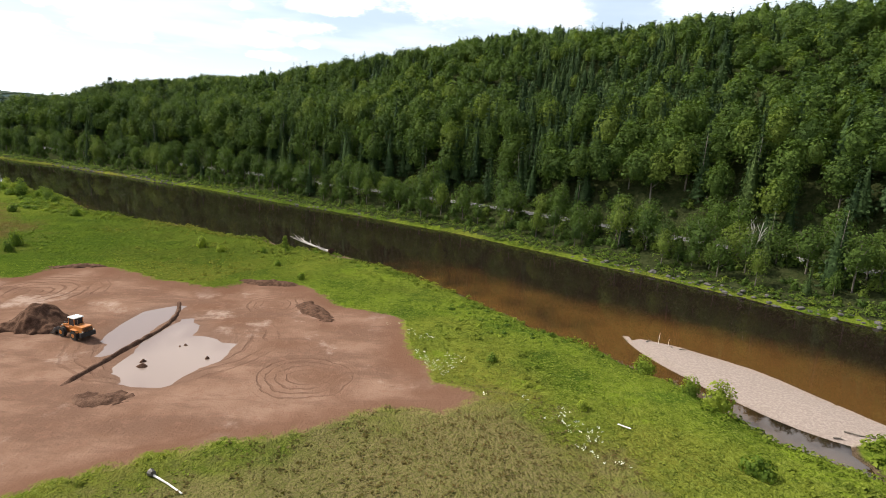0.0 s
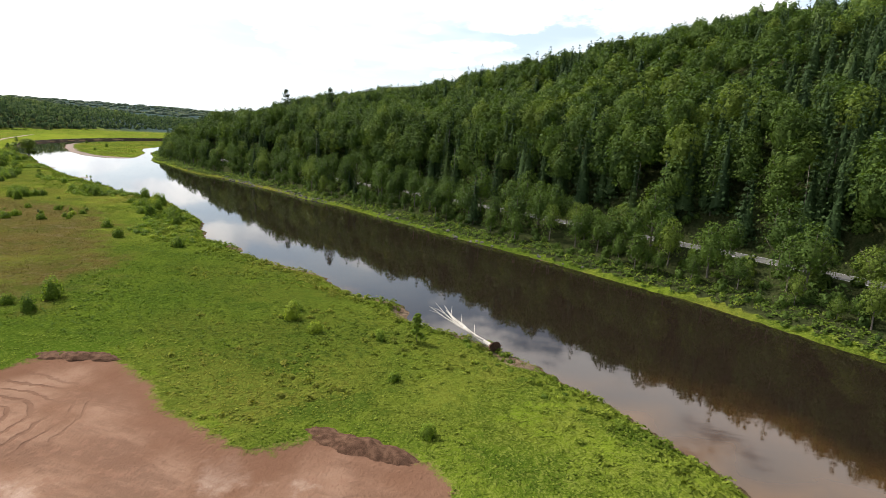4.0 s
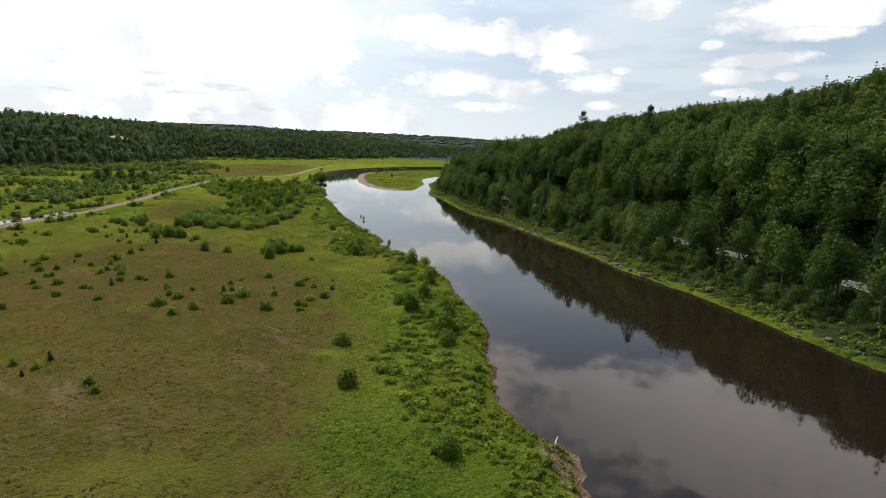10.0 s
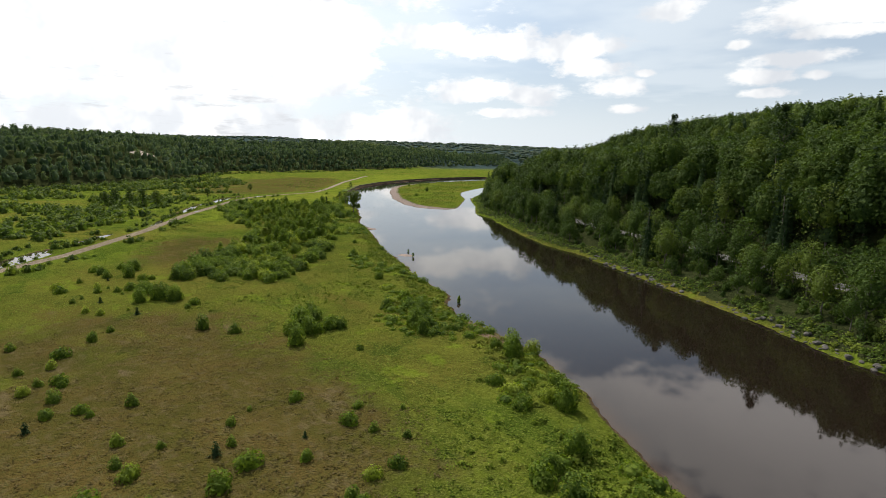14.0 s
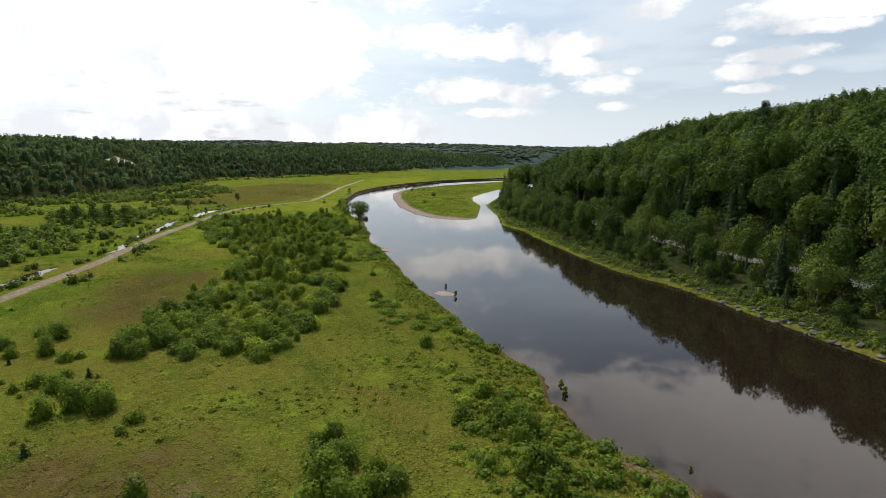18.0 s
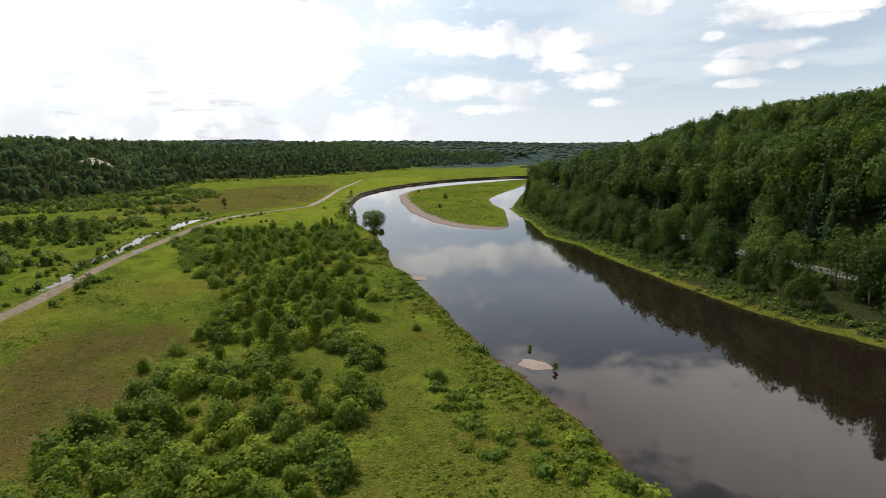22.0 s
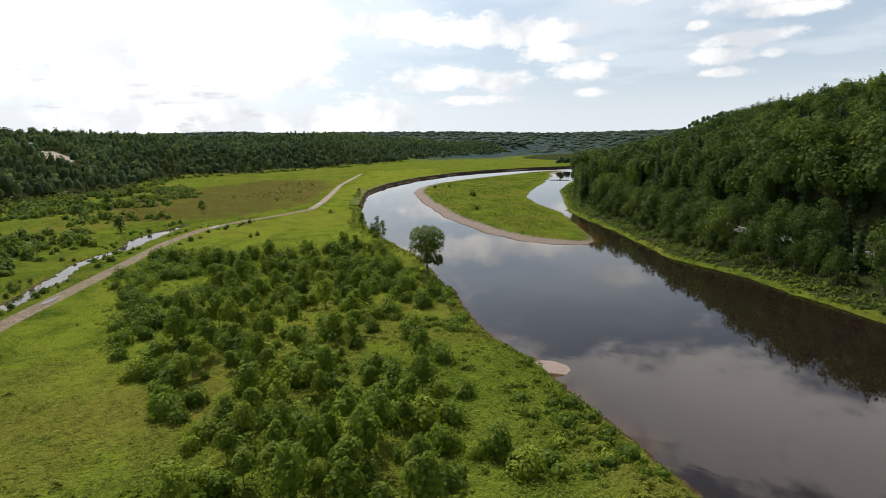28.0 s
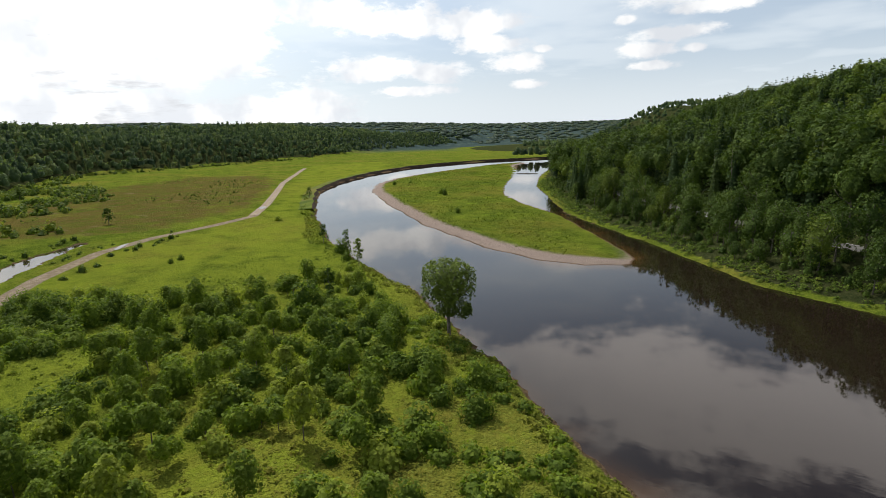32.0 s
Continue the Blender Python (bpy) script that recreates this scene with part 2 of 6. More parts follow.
# ---- world and sun ----
SUN_AZ, SUN_EL = 72.0, 50.0     # degrees to the left of the first heading, and above the horizon
world = bpy.data.worlds.new("sky")
scene.world = world
world.use_nodes = True
wt = world.node_tree
wt.nodes.clear()


def node(tree, kind, ins=None, **attrs):
    n = tree.nodes.new(kind)
    for k, v in attrs.items():
        setattr(n, k, v)
    for k, v in (ins or {}).items():
        if isinstance(v, bpy.types.NodeSocket):
            tree.links.new(v, n.inputs[k])
        else:
            n.inputs[k].default_value = v
    return n


def calc(tree, op, a, b=None, c=None):
    ins = {0: a}
    if b is not None:
        ins[1] = b
    if c is not None:
        ins[2] = c
    return node(tree, "ShaderNodeMath", ins, operation=op).outputs[0]


def ramp(tree, v, lo, hi):
    return node(tree, "ShaderNodeMapRange", {0: v, 1: lo, 2: hi, 3: 0.0, 4: 1.0}, interpolation_type="SMOOTHSTEP").outputs[0]


def mix(tree, f, a, b, blend="MIX"):
    n = node(tree, "ShaderNodeMix", {0: f, 6: a, 7: b}, data_type="RGBA", blend_type=blend)
    return n.outputs[2]


def speckle(tree, vec, scale, detail=3.0, rough=0.55):
    return node(tree, "ShaderNodeTexNoise", {"Vector": vec, "Scale": scale, "Detail": detail, "Roughness": rough}).outputs[0]


sky = node(wt, "ShaderNodeTexSky", sky_type="NISHITA", sun_disc=False, sun_elevation=radians(SUN_EL), sun_rotation=radians(-SUN_AZ), air_density=1.0, dust_density=1.2)
gaze = node(wt, "ShaderNodeTexCoord").outputs["Generated"]
axis = node(wt, "ShaderNodeSeparateXYZ", {0: gaze})
up = calc(wt, "ADD", calc(wt, "MAXIMUM", axis.outputs[2], 0.0), 0.07)
flat_sky = node(wt, "ShaderNodeCombineXYZ", {0: calc(wt, "DIVIDE", axis.outputs[0], up), 1: calc(wt, "DIVIDE", axis.outputs[1], up), 2: 0.0}).outputs[0]
sun_dir = Vector((-math.sin(radians(SUN_AZ)) * math.cos(radians(SUN_EL)), math.cos(radians(SUN_AZ)) * math.cos(radians(SUN_EL)), math.sin(radians(SUN_EL))))
bright_side = Vector((-math.sin(radians(76)) * 0.68, math.cos(radians(76)) * 0.68, 0.73))     # the thin, bright cloud left of the sun
near_sun = node(wt, "ShaderNodeVectorMath", {0: gaze, 1: bright_side}, operation="DOT_PRODUCT").outputs["Value"]
az = calc(wt, "MULTIPLY", calc(wt, "ARCTAN2", calc(wt, "MULTIPLY", axis.outputs[0], -1.0), axis.outputs[1]), 57.2958)
el = calc(wt, "MULTIPLY", calc(wt, "ARCSINE", axis.outputs[2]), 57.2958)
soft_edge = calc(wt, "MULTIPLY", calc(wt, "SUBTRACT", speckle(wt, node(wt, "ShaderNodeMapping", {0: gaze, 3: (1.0, 1.0, 2.6)}).outputs[0], 9.0, 7.0, 0.66), 0.5), 2.9)
fine_edge = calc(wt, "MULTIPLY", calc(wt, "SUBTRACT", speckle(wt, node(wt, "ShaderNodeMapping", {0: gaze, 3: (1.0, 1.0, 2.2)}).outputs[0], 17.0, 7.0, 0.64), 0.5), 2.4)


def bank_of_cloud(a, e, w, h, ragged):
    """One cloud: its middle to the left of the first heading and above the horizon, and its half width and half height, in degrees."""
    r = calc(wt, "SQRT", calc(wt, "ADD", calc(wt, "POWER", calc(wt, "ABSOLUTE", calc(wt, "DIVIDE", calc(wt, "SUBTRACT", az, a), w)), 2.0), calc(wt, "POWER", calc(wt, "ABSOLUTE", calc(wt, "DIVIDE", calc(wt, "SUBTRACT", el, e), h)), 2.0)))
    return ramp(wt, calc(wt, "ADD", r, ragged), 1.25, 0.62)


mass = None
LOW_CLOUDS = ((49.1, 11.6, 4.5, 1.2), (41.5, 11.0, 7.3, 1.4), (35.0, 10.7, 4.8, 1.4), (33.1, 8.7, 3.4, 0.9), (30.7, 6.8, 3.3, 0.8), (29.4, 4.7, 1.5, 0.45), (44.9, 6.6, 4.5, 1.1), (38.8, 6.1, 4.1, 0.9), (40.8, 4.4, 3.6, 0.5), (28.0, 8.0, 0.9, 0.35),
              (15.8, 8.6, 3.9, 0.7), (18.8, 7.3, 2.6, 0.8), (17.6, 5.9, 2.3, 0.45), (14.2, 7.3, 0.9, 0.4), (20.3, 10.1, 1.0, 0.4), (13.0, 10.6, 3.9, 0.6), (10.4, 11.5, 3.0, 0.8))
HIGH_CLOUDS = ((12.0, 12.6, 8.0, 1.7), (16.0, 25.5, 25.0, 5.8), (0.0, 26.0, 15.0, 4.5), (-2.0, 37.0, 20.0, 4.5), (-5.0, 12.0, 8.5, 2.2), (80.0, 17.0, 26.0, 17.0), (64.0, 10.0, 10.0, 6.5), (-22.6, 12.6, 4.5, 1.2), (70.0, 2.5, 22.0, 2.2),
               (26.0, 13.5, 3.0, 1.0), (-24.0, 27.0, 24.0, 8.5), (-75.0, 18.0, 20.0, 7.0), (135.0, 22.0, 30.0, 10.0), (20.0, 55.0, 40.0, 12.0))
for group, ragged in ((LOW_CLOUDS, fine_edge), (HIGH_CLOUDS, soft_edge)):
    for one in group:
        c_ = bank_of_cloud(*one, ragged)
        mass = c_ if mass is None else calc(wt, "MAXIMUM", mass, c_)
veil = calc(wt, "MULTIPLY", ramp(wt, speckle(wt, flat_sky, 0.8, 4.0, 0.5), 0.40, 0.62), 0.55)
haze = ramp(wt, calc(wt, "ABSOLUTE", el), 9.0, 0.0)
thin = calc(wt, "MAXIMUM", calc(wt, "MULTIPLY", haze, 0.85), calc(wt, "MAXIMUM", veil, calc(wt, "MULTIPLY", ramp(wt, az, 38.0, 70.0), 0.75)))
pale = mix(wt, thin, mix(wt, 0.62, sky.outputs[0], (7.4, 8.7, 10.2, 1)), (9.6, 10.4, 11.0, 1))
shade = speckle(wt, gaze, 8.0, 4.0, 0.6)
cloud = mix(wt, ramp(wt, shade, 0.36, 0.60), (8.7, 9.1, 9.7, 1), (12.6, 12.6, 12.5, 1))
high = ramp(wt, el, 14.0, 24.0)
cloud = mix(wt, calc(wt, "MULTIPLY", high, calc(wt, "SUBTRACT", 1.0, ramp(wt, near_sun, 0.55, 0.9))), cloud, (19.0, 18.0, 17.6, 1))
pale = mix(wt, calc(wt, "MULTIPLY", high, calc(wt, "SUBTRACT", 1.0, ramp(wt, near_sun, 0.5, 0.9))), pale, mix(wt, 0.25, sky.outputs[0], (4.2, 4.6, 5.6, 1)))
glow = mix(wt, ramp(wt, near_sun, 0.45, 1.0), (1, 1, 1, 1), (1.4, 1.38, 1.35, 1))
wisp = calc(wt, "MULTIPLY", ramp(wt, speckle(wt, node(wt, "ShaderNodeMapping", {0: gaze, 3: (1.0, 1.0, 5.0)}).outputs[0], 7.0, 5.0, 0.6), 0.54, 0.68), calc(wt, "MULTIPLY", ramp(wt, az, 48.0, 62.0), 0.85))
heaven = mix(wt, wisp, mix(wt, 1.0, mix(wt, mass, pale, cloud), glow, "MULTIPLY"), (8.6, 8.8, 9.2, 1))
node(wt, "ShaderNodeOutputWorld", {0: node(wt, "ShaderNodeBackground", {0: heaven, 1: 0.085}).outputs[0]})
sun = new("sun", bpy.data.lights.new("sun", "SUN"))
sun.data.energy, sun.data.angle, sun.data.color = 4.2, radians(0.6), (1.0, 0.94, 0.84)
sun.matrix_world = look((sun_dir * 400)[:], (0, 0, 0))


# ---- materials ----
def material(name):
    m = bpy.data.materials.new(name)
    m.use_nodes = True
    t = m.node_tree
    return m, t, t.nodes["Principled BSDF"]


def place(t):
    return node(t, "ShaderNodeNewGeometry").outputs["Position"]


def bumped(t, bsdf, height, strength, distance):
    b = node(t, "ShaderNodeBump", {"Strength": strength, "Distance": distance, "Height": height})
    t.links.new(b.outputs[0], bsdf.inputs["Normal"])


def told(t, name):
    return node(t, "ShaderNodeAttribute", attribute_name=name).outputs["Fac"]


def rgb(r, g, b):
    return (r, g, b, 1.0)


def simple(name, dark, light, scale=6.0, rough=0.7, metal=0.0, bump=0.0, spec=0.4):
    """A worn surface of two tones, mottled at two sizes."""
    m, t, b = material(name)
    c = node(t, "ShaderNodeTexCoord").outputs["Object"]
    v = calc(t, "ADD", calc(t, "MULTIPLY", speckle(t, c, scale), 0.6), calc(t, "MULTIPLY", speckle(t, c, scale * 7), 0.4))
    t.links.new(mix(t, ramp(t, v, 0.35, 0.65), rgb(*dark), rgb(*light)), b.inputs["Base Color"])
    b.inputs["Roughness"].default_value, b.inputs["Metallic"].default_value = rough, metal
    b.inputs["Specular IOR Level"].default_value = spec
    if bump:
        bumped(t, b, v, 0.5, bump)
    return m


def foliage(name, dark, light, sun_tip, through_light=0.3, size=0.09, airy=0.0, gaps=0.43):
    """Leaves: a tone for each plant, each clump its own shade, and some light shining through."""
    m, t, b = material(name)
    geo = node(t, "ShaderNodeNewGeometry")
    own = node(t, "ShaderNodeObjectInfo").outputs["Random"]
    stand = speckle(t, geo.outputs["Position"], size, 2.0)
    own = calc(t, "FRACT", calc(t, "ADD", told(t, "tone"), own))
    tone = calc(t, "ADD", calc(t, "MULTIPLY", ramp(t, stand, 0.32, 0.68), 0.42), calc(t, "MULTIPLY", own, 0.58))
    c = mix(t, tone, rgb(*dark), rgb(*light))
    c = mix(t, calc(t, "MULTIPLY", ramp(t, geo.outputs["Random Per Island"], 0.45, 1.0), 0.55), c, rgb(*sun_tip))
    odd = calc(t, "MAXIMUM", ramp(t, own, 0.86, 0.90), ramp(t, speckle(t, geo.outputs["Position"], size * 0.5, 1.0), 0.68, 0.74))
    c = mix(t, calc(t, "MULTIPLY", odd, 0.7), c, rgb(sun_tip[0] * 1.15, sun_tip[1] * 1.05, sun_tip[2]))
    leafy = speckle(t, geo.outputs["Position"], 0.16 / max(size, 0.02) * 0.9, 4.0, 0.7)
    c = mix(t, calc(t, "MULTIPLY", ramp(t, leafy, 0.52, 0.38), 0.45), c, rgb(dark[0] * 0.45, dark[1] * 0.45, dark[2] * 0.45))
    t.links.new(c, b.inputs["Base Color"])
    b.inputs["Roughness"].default_value, b.inputs["Specular IOR Level"].default_value = 0.7, 0.08
    bumped(t, b, leafy, 0.5, 0.09 / max(size, 0.02) * 0.2)
    glow_through = node(t, "ShaderNodeBsdfTranslucent", {0: mix(t, 1.0, c, rgb(1.5, 1.6, 0.7), "MULTIPLY")})
    both = node(t, "ShaderNodeMixShader", {0: through_light, 1: b.outputs[0], 2: glow_through.outputs[0]})
    if airy:
        # gaps between the single leaves of a spray
        gap = ramp(t, speckle(t, geo.outputs["Position"], airy, 2.0, 0.6), gaps, gaps + 0.04)
        both = node(t, "ShaderNodeMixShader", {0: gap, 1: node(t, "ShaderNodeBsdfTransparent").outputs[0], 2: both.outputs[0]})
    t.links.new(both.outputs[0], t.nodes["Material Output"].inputs[0])
    return m


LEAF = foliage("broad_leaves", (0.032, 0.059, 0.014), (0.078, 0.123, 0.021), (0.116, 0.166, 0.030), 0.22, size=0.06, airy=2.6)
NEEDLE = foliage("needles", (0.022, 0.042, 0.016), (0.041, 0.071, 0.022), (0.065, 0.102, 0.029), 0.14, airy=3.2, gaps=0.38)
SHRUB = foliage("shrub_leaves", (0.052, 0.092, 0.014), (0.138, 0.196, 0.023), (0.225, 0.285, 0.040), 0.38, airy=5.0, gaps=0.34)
SCRUB = foliage("scrub_leaves", (0.046, 0.078, 0.015), (0.103, 0.152, 0.022), (0.172, 0.224, 0.034), 0.32)
# ridge woods: the blue haze of the air is painted into these pale greens
FARAWAY_HAZED = foliage("faraway_woods_hazed", (0.076, 0.108, 0.092), (0.105, 0.146, 0.108), (0.135, 0.176, 0.121), 0.5, 0.006)
FLOWER = foliage("white_flowers", (0.45, 0.47, 0.36), (0.60, 0.62, 0.50), (0.75, 0.75, 0.68), 0.2)
# valley woods: leaf greens with some distance haze mixed into the colour
DISTANT = foliage("distant_woods_hazed", (0.048, 0.082, 0.044), (0.104, 0.152, 0.062), (0.150, 0.200, 0.078), 0.32, 0.012)
BARK = simple("bark", (0.07, 0.055, 0.042), (0.19, 0.165, 0.135), 3.0, 0.9, bump=0.03)
BLEACHED = simple("bleached_wood", (0.30, 0.27, 0.235), (0.50, 0.465, 0.42), 2.0, 0.8, bump=0.02)
STONE = simple("bank_stone", (0.05, 0.046, 0.04), (0.135, 0.122, 0.105), 1.2, 0.85, bump=0.05)
ASPHALT = simple("asphalt", (0.075, 0.073, 0.07), (0.14, 0.135, 0.125), 0.4, 0.95, bump=0.01, spec=0.1)

GROUND, gt, gb = material("ground")
gp = place(gt)
warp = node(gt, "ShaderNodeVectorMath", {0: gp, 1: node(gt, "ShaderNodeVectorMath", {0: node(gt, "ShaderNodeTexNoise", {"Vector": gp, "Scale": 1.1, "Detail": 3.0}).outputs["Color"], "Scale": 1.3}, operation="SCALE").outputs[0]}, operation="ADD").outputs[0]
clump = node(gt, "ShaderNodeTexVoronoi", {"Vector": warp, "Scale": 1.25, "Randomness": 1.0})
sprig = node(gt, "ShaderNodeTexVoronoi", {"Vector": warp, "Scale": 3.4, "Randomness": 1.0})
clump_tone = node(gt, "ShaderNodeSeparateColor", {0: clump.outputs["Color"]}).outputs[0]
sprig_tone = node(gt, "ShaderNodeSeparateColor", {0: sprig.outputs["Color"]}).outputs[1]
n_big, n_mid, n_fine, n_tiny = speckle(gt, gp, 0.022, 4.0), speckle(gt, gp, 0.11, 5.0), speckle(gt, gp, 0.75, 5.0, 0.65), speckle(gt, gp, 3.0, 3.0, 0.7)
edge = calc(gt, "ADD", calc(gt, "MULTIPLY", calc(gt, "SUBTRACT", n_fine, 0.5), 3.2), calc(gt, "MULTIPLY", calc(gt, "SUBTRACT", n_tiny, 0.5), 1.4))
broad = calc(gt, "MULTIPLY", calc(gt, "SUBTRACT", n_mid, 0.5), 34.0)


def zone(name, lo, hi, *rough):
    v = told(gt, name)
    for r in rough:
        v = calc(gt, "ADD", v, r)
    return ramp(gt, v, lo, hi)


def meadow_colour(t, big, mid):
    """Grass greens, patch by patch: the same for the sheet of ground and for the tufts that grow on it."""
    g = mix(t, ramp(t, mid, 0.36, 0.64), rgb(0.066, 0.102, 0.0100), rgb(0.128, 0.170, 0.0175))
    return mix(t, ramp(t, big, 0.44, 0.66), g, rgb(0.160, 0.150, 0.026))


def straw_colour(t, mid):
    return mix(t, ramp(t, mid, 0.34, 0.66), rgb(0.078, 0.068, 0.017), rgb(0.110, 0.074, 0.026))


grass = meadow_colour(gt, n_big, n_mid)
grass = mix(gt, calc(gt, "MULTIPLY", ramp(gt, n_fine, 0.46, 0.66), 0.55), grass, rgb(0.034, 0.060, 0.008))
grass = mix(gt, calc(gt, "MULTIPLY", ramp(gt, clump_tone, 0.5, 0.0), 0.45), grass, rgb(0.040, 0.068, 0.009))
grass = mix(gt, calc(gt, "MULTIPLY", ramp(gt, sprig_tone, 0.55, 1.0), 0.5), grass, rgb(0.185, 0.215, 0.034))
swathe = speckle(gt, node(gt, "ShaderNodeMapping", {0: gp, 2: (0, 0, 0.55), 3: (0.030, 0.075, 0.05)}).outputs[0], 1.0, 5.0, 0.62)
east_west = node(gt, "ShaderNodeSeparateXYZ", {0: gp}).outputs[0]
west = calc(gt, "MULTIPLY", ramp(gt, east_west, -350.0, -290.0), ramp(gt, east_west, -120.0, -200.0))
grass = mix(gt, calc(gt, "MULTIPLY", calc(gt, "MAXIMUM", ramp(gt, swathe, 0.53, 0.66), calc(gt, "MULTIPLY", west, 0.55)), calc(gt, "ADD", 0.16, calc(gt, "MULTIPLY", west, 0.55))), grass, rgb(0.122, 0.096, 0.023))
grass = mix(gt, calc(gt, "MULTIPLY", ramp(gt, swathe, 0.46, 0.36), 0.6), grass, rgb(0.046, 0.085, 0.010))
patch = speckle(gt, gp, 0.085, 6.0, 0.7)
grass = mix(gt, calc(gt, "MULTIPLY", ramp(gt, patch, 0.56, 0.64), 0.7), grass, rgb(0.150, 0.205, 0.018))
grass = mix(gt, calc(gt, "MULTIPLY", ramp(gt, patch, 0.43, 0.35), 0.7), grass, rgb(0.036, 0.066, 0.009))
grass = mix(gt, calc(gt, "MULTIPLY", ramp(gt, n_tiny, 0.50, 0.66), 0.78), grass, rgb(0.190, 0.215, 0.040))
straw = straw_colour(gt, n_mid)
straw = mix(gt, ramp(gt, n_fine, 0.46, 0.68), straw, rgb(0.135, 0.100, 0.048))
straw = mix(gt, calc(gt, "MULTIPLY", ramp(gt, n_tiny, 0.46, 0.66), 0.6), straw, rgb(0.050, 0.052, 0.016))
grass = mix(gt, calc(gt, "MULTIPLY", zone("fresh", -9.0, 9.0, broad), calc(gt, "MULTIPLY", ramp(gt, n_mid, 0.25, 0.6), 0.6)), grass, rgb(0.185, 0.225, 0.024))
grass = mix(gt, calc(gt, "MULTIPLY", calc(gt, "MULTIPLY", ramp(gt, east_west, -150.0, -80.0), ramp(gt, east_west, -10.0, -45.0)), 0.4), grass, rgb(0.048, 0.084, 0.009))
grass = mix(gt, calc(gt, "MULTIPLY", zone("lush", -6.0, 6.0, broad, edge), 0.4), grass, mix(gt, ramp(gt, n_tiny, 0.42, 0.62), rgb(0.022, 0.042, 0.006), rgb(0.070, 0.115, 0.013)))
tan_grass = mix(gt, ramp(gt, n_tiny, 0.4, 0.62), rgb(0.175, 0.135, 0.062), rgb(0.115, 0.105, 0.036))
straw = mix(gt, calc(gt, "MULTIPLY", ramp(gt, speckle(gt, node(gt, "ShaderNodeMapping", {0: gp, 2: (0, 0, -0.7), 3: (0.05, 0.13, 0.1)}).outputs[0], 1.0, 6.0, 0.66), 0.58, 0.68), 0.75), straw, rgb(0.170, 0.122, 0.076))
straw = mix(gt, ramp(gt, speckle(gt, gp, 0.05, 3.0), 0.54, 0.68), straw, mix(gt, 0.5, straw, grass))
straw = mix(gt, zone("tan", -4.0, 5.0, broad, edge), straw, tan_grass)
c = mix(gt, calc(gt, "MULTIPLY", zone("dry", -7.0, 8.0, broad, edge), 0.84), grass, straw)
mud = mix(gt, ramp(gt, n_mid, 0.35, 0.65), rgb(0.140, 0.077, 0.050), rgb(0.222, 0.137, 0.096))
smear = speckle(gt, node(gt, "ShaderNodeMapping", {0: gp, 2: (0, 0, 0.5), 3: (0.05, 0.16, 0.1)}).outputs[0], 1.0, 7.0, 0.68)
mud = mix(gt, calc(gt, "MULTIPLY", ramp(gt, smear, 0.47, 0.60), 0.88), mud, rgb(0.138, 0.080, 0.055))
mud = mix(gt, calc(gt, "MULTIPLY", ramp(gt, speckle(gt, gp, 0.075, 7.0, 0.62), 0.56, 0.66), 0.75), mud, rgb(0.34, 0.25, 0.20))
mud = mix(gt, calc(gt, "MULTIPLY", ramp(gt, n_fine, 0.5, 0.66), 0.7), mud, rgb(0.185, 0.105, 0.072))


def wheel_arcs(x, y, r0, r1, pitch):
    """Tyre marks in arcs round a turning place."""
    v = node(gt, "ShaderNodeVectorMath", {0: gp, 1: (x, y, 0)}, operation="SUBTRACT").outputs[0]
    flat_v = node(gt, "ShaderNodeVectorMath", {0: v, 1: (1, 1, 0)}, operation="MULTIPLY").outputs[0]
    r = calc(gt, "ADD", node(gt, "ShaderNodeVectorMath", {0: flat_v}, operation="LENGTH").outputs["Value"], calc(gt, "MULTIPLY", calc(gt, "ADD", n_mid, n_big), 6.0))
    lines = ramp(gt, calc(gt, "SINE", calc(gt, "MULTIPLY", r, 6.2832 / pitch)), 0.55, 0.95)
    return calc(gt, "MULTIPLY", calc(gt, "MULTIPLY", lines, calc(gt, "MULTIPLY", ramp(gt, r, r0, r0 + 2.0), ramp(gt, r, r1, r1 - 2.5))), ramp(gt, n_mid, 0.40, 0.56))


rut_here = calc(gt, "MAXIMUM", wheel_arcs(-17.0, 64.5, 4.0, 14.0, 1.3), calc(gt, "MAXIMUM", wheel_arcs(-72.0, 92.0, 5.0, 19.0, 1.7), calc(gt, "MAXIMUM", wheel_arcs(-30.0, 92.0, 3.0, 13.0, 1.4), wheel_arcs(-37.5, 73.5, 13.0, 21.0, 1.9))))
mud = mix(gt, calc(gt, "MULTIPLY", rut_here, 0.6), mud, rgb(0.105, 0.056, 0.038))
mud = mix(gt, calc(gt, "MULTIPLY", zone("pond", -3.5, 0.2, edge), 0.7), mud, rgb(0.15, 0.092, 0.066))
in_dirt = zone("dirt", -0.9, 0.5, edge, calc(gt, "MULTIPLY", broad, 0.13))
rim_mud = calc(gt, "MULTIPLY", ramp(gt, calc(gt, "ADD", told(gt, "dirt"), calc(gt, "ADD", edge, calc(gt, "MULTIPLY", broad, 0.35))), 6.5, 0.8), 0.8)
mud = mix(gt, rim_mud, mud, rgb(0.13, 0.068, 0.043))
c = mix(gt, in_dirt, c, mud)
shingle = mix(gt, ramp(gt, n_tiny, 0.4, 0.65), rgb(0.245, 0.194, 0.165), rgb(0.315, 0.256, 0.220))
in_bar = zone("bar", -0.5, 0.3, calc(gt, "MULTIPLY", edge, 0.25))
isle_rim = calc(gt, "MULTIPLY", zone("isle", -0.5, 0.3, calc(gt, "MULTIPLY", edge, 0.4)), ramp(gt, calc(gt, "ADD", told(gt, "shore"), edge), 9.5, 6.0))
c = mix(gt, calc(gt, "MAXIMUM", in_bar, isle_rim), c, shingle)
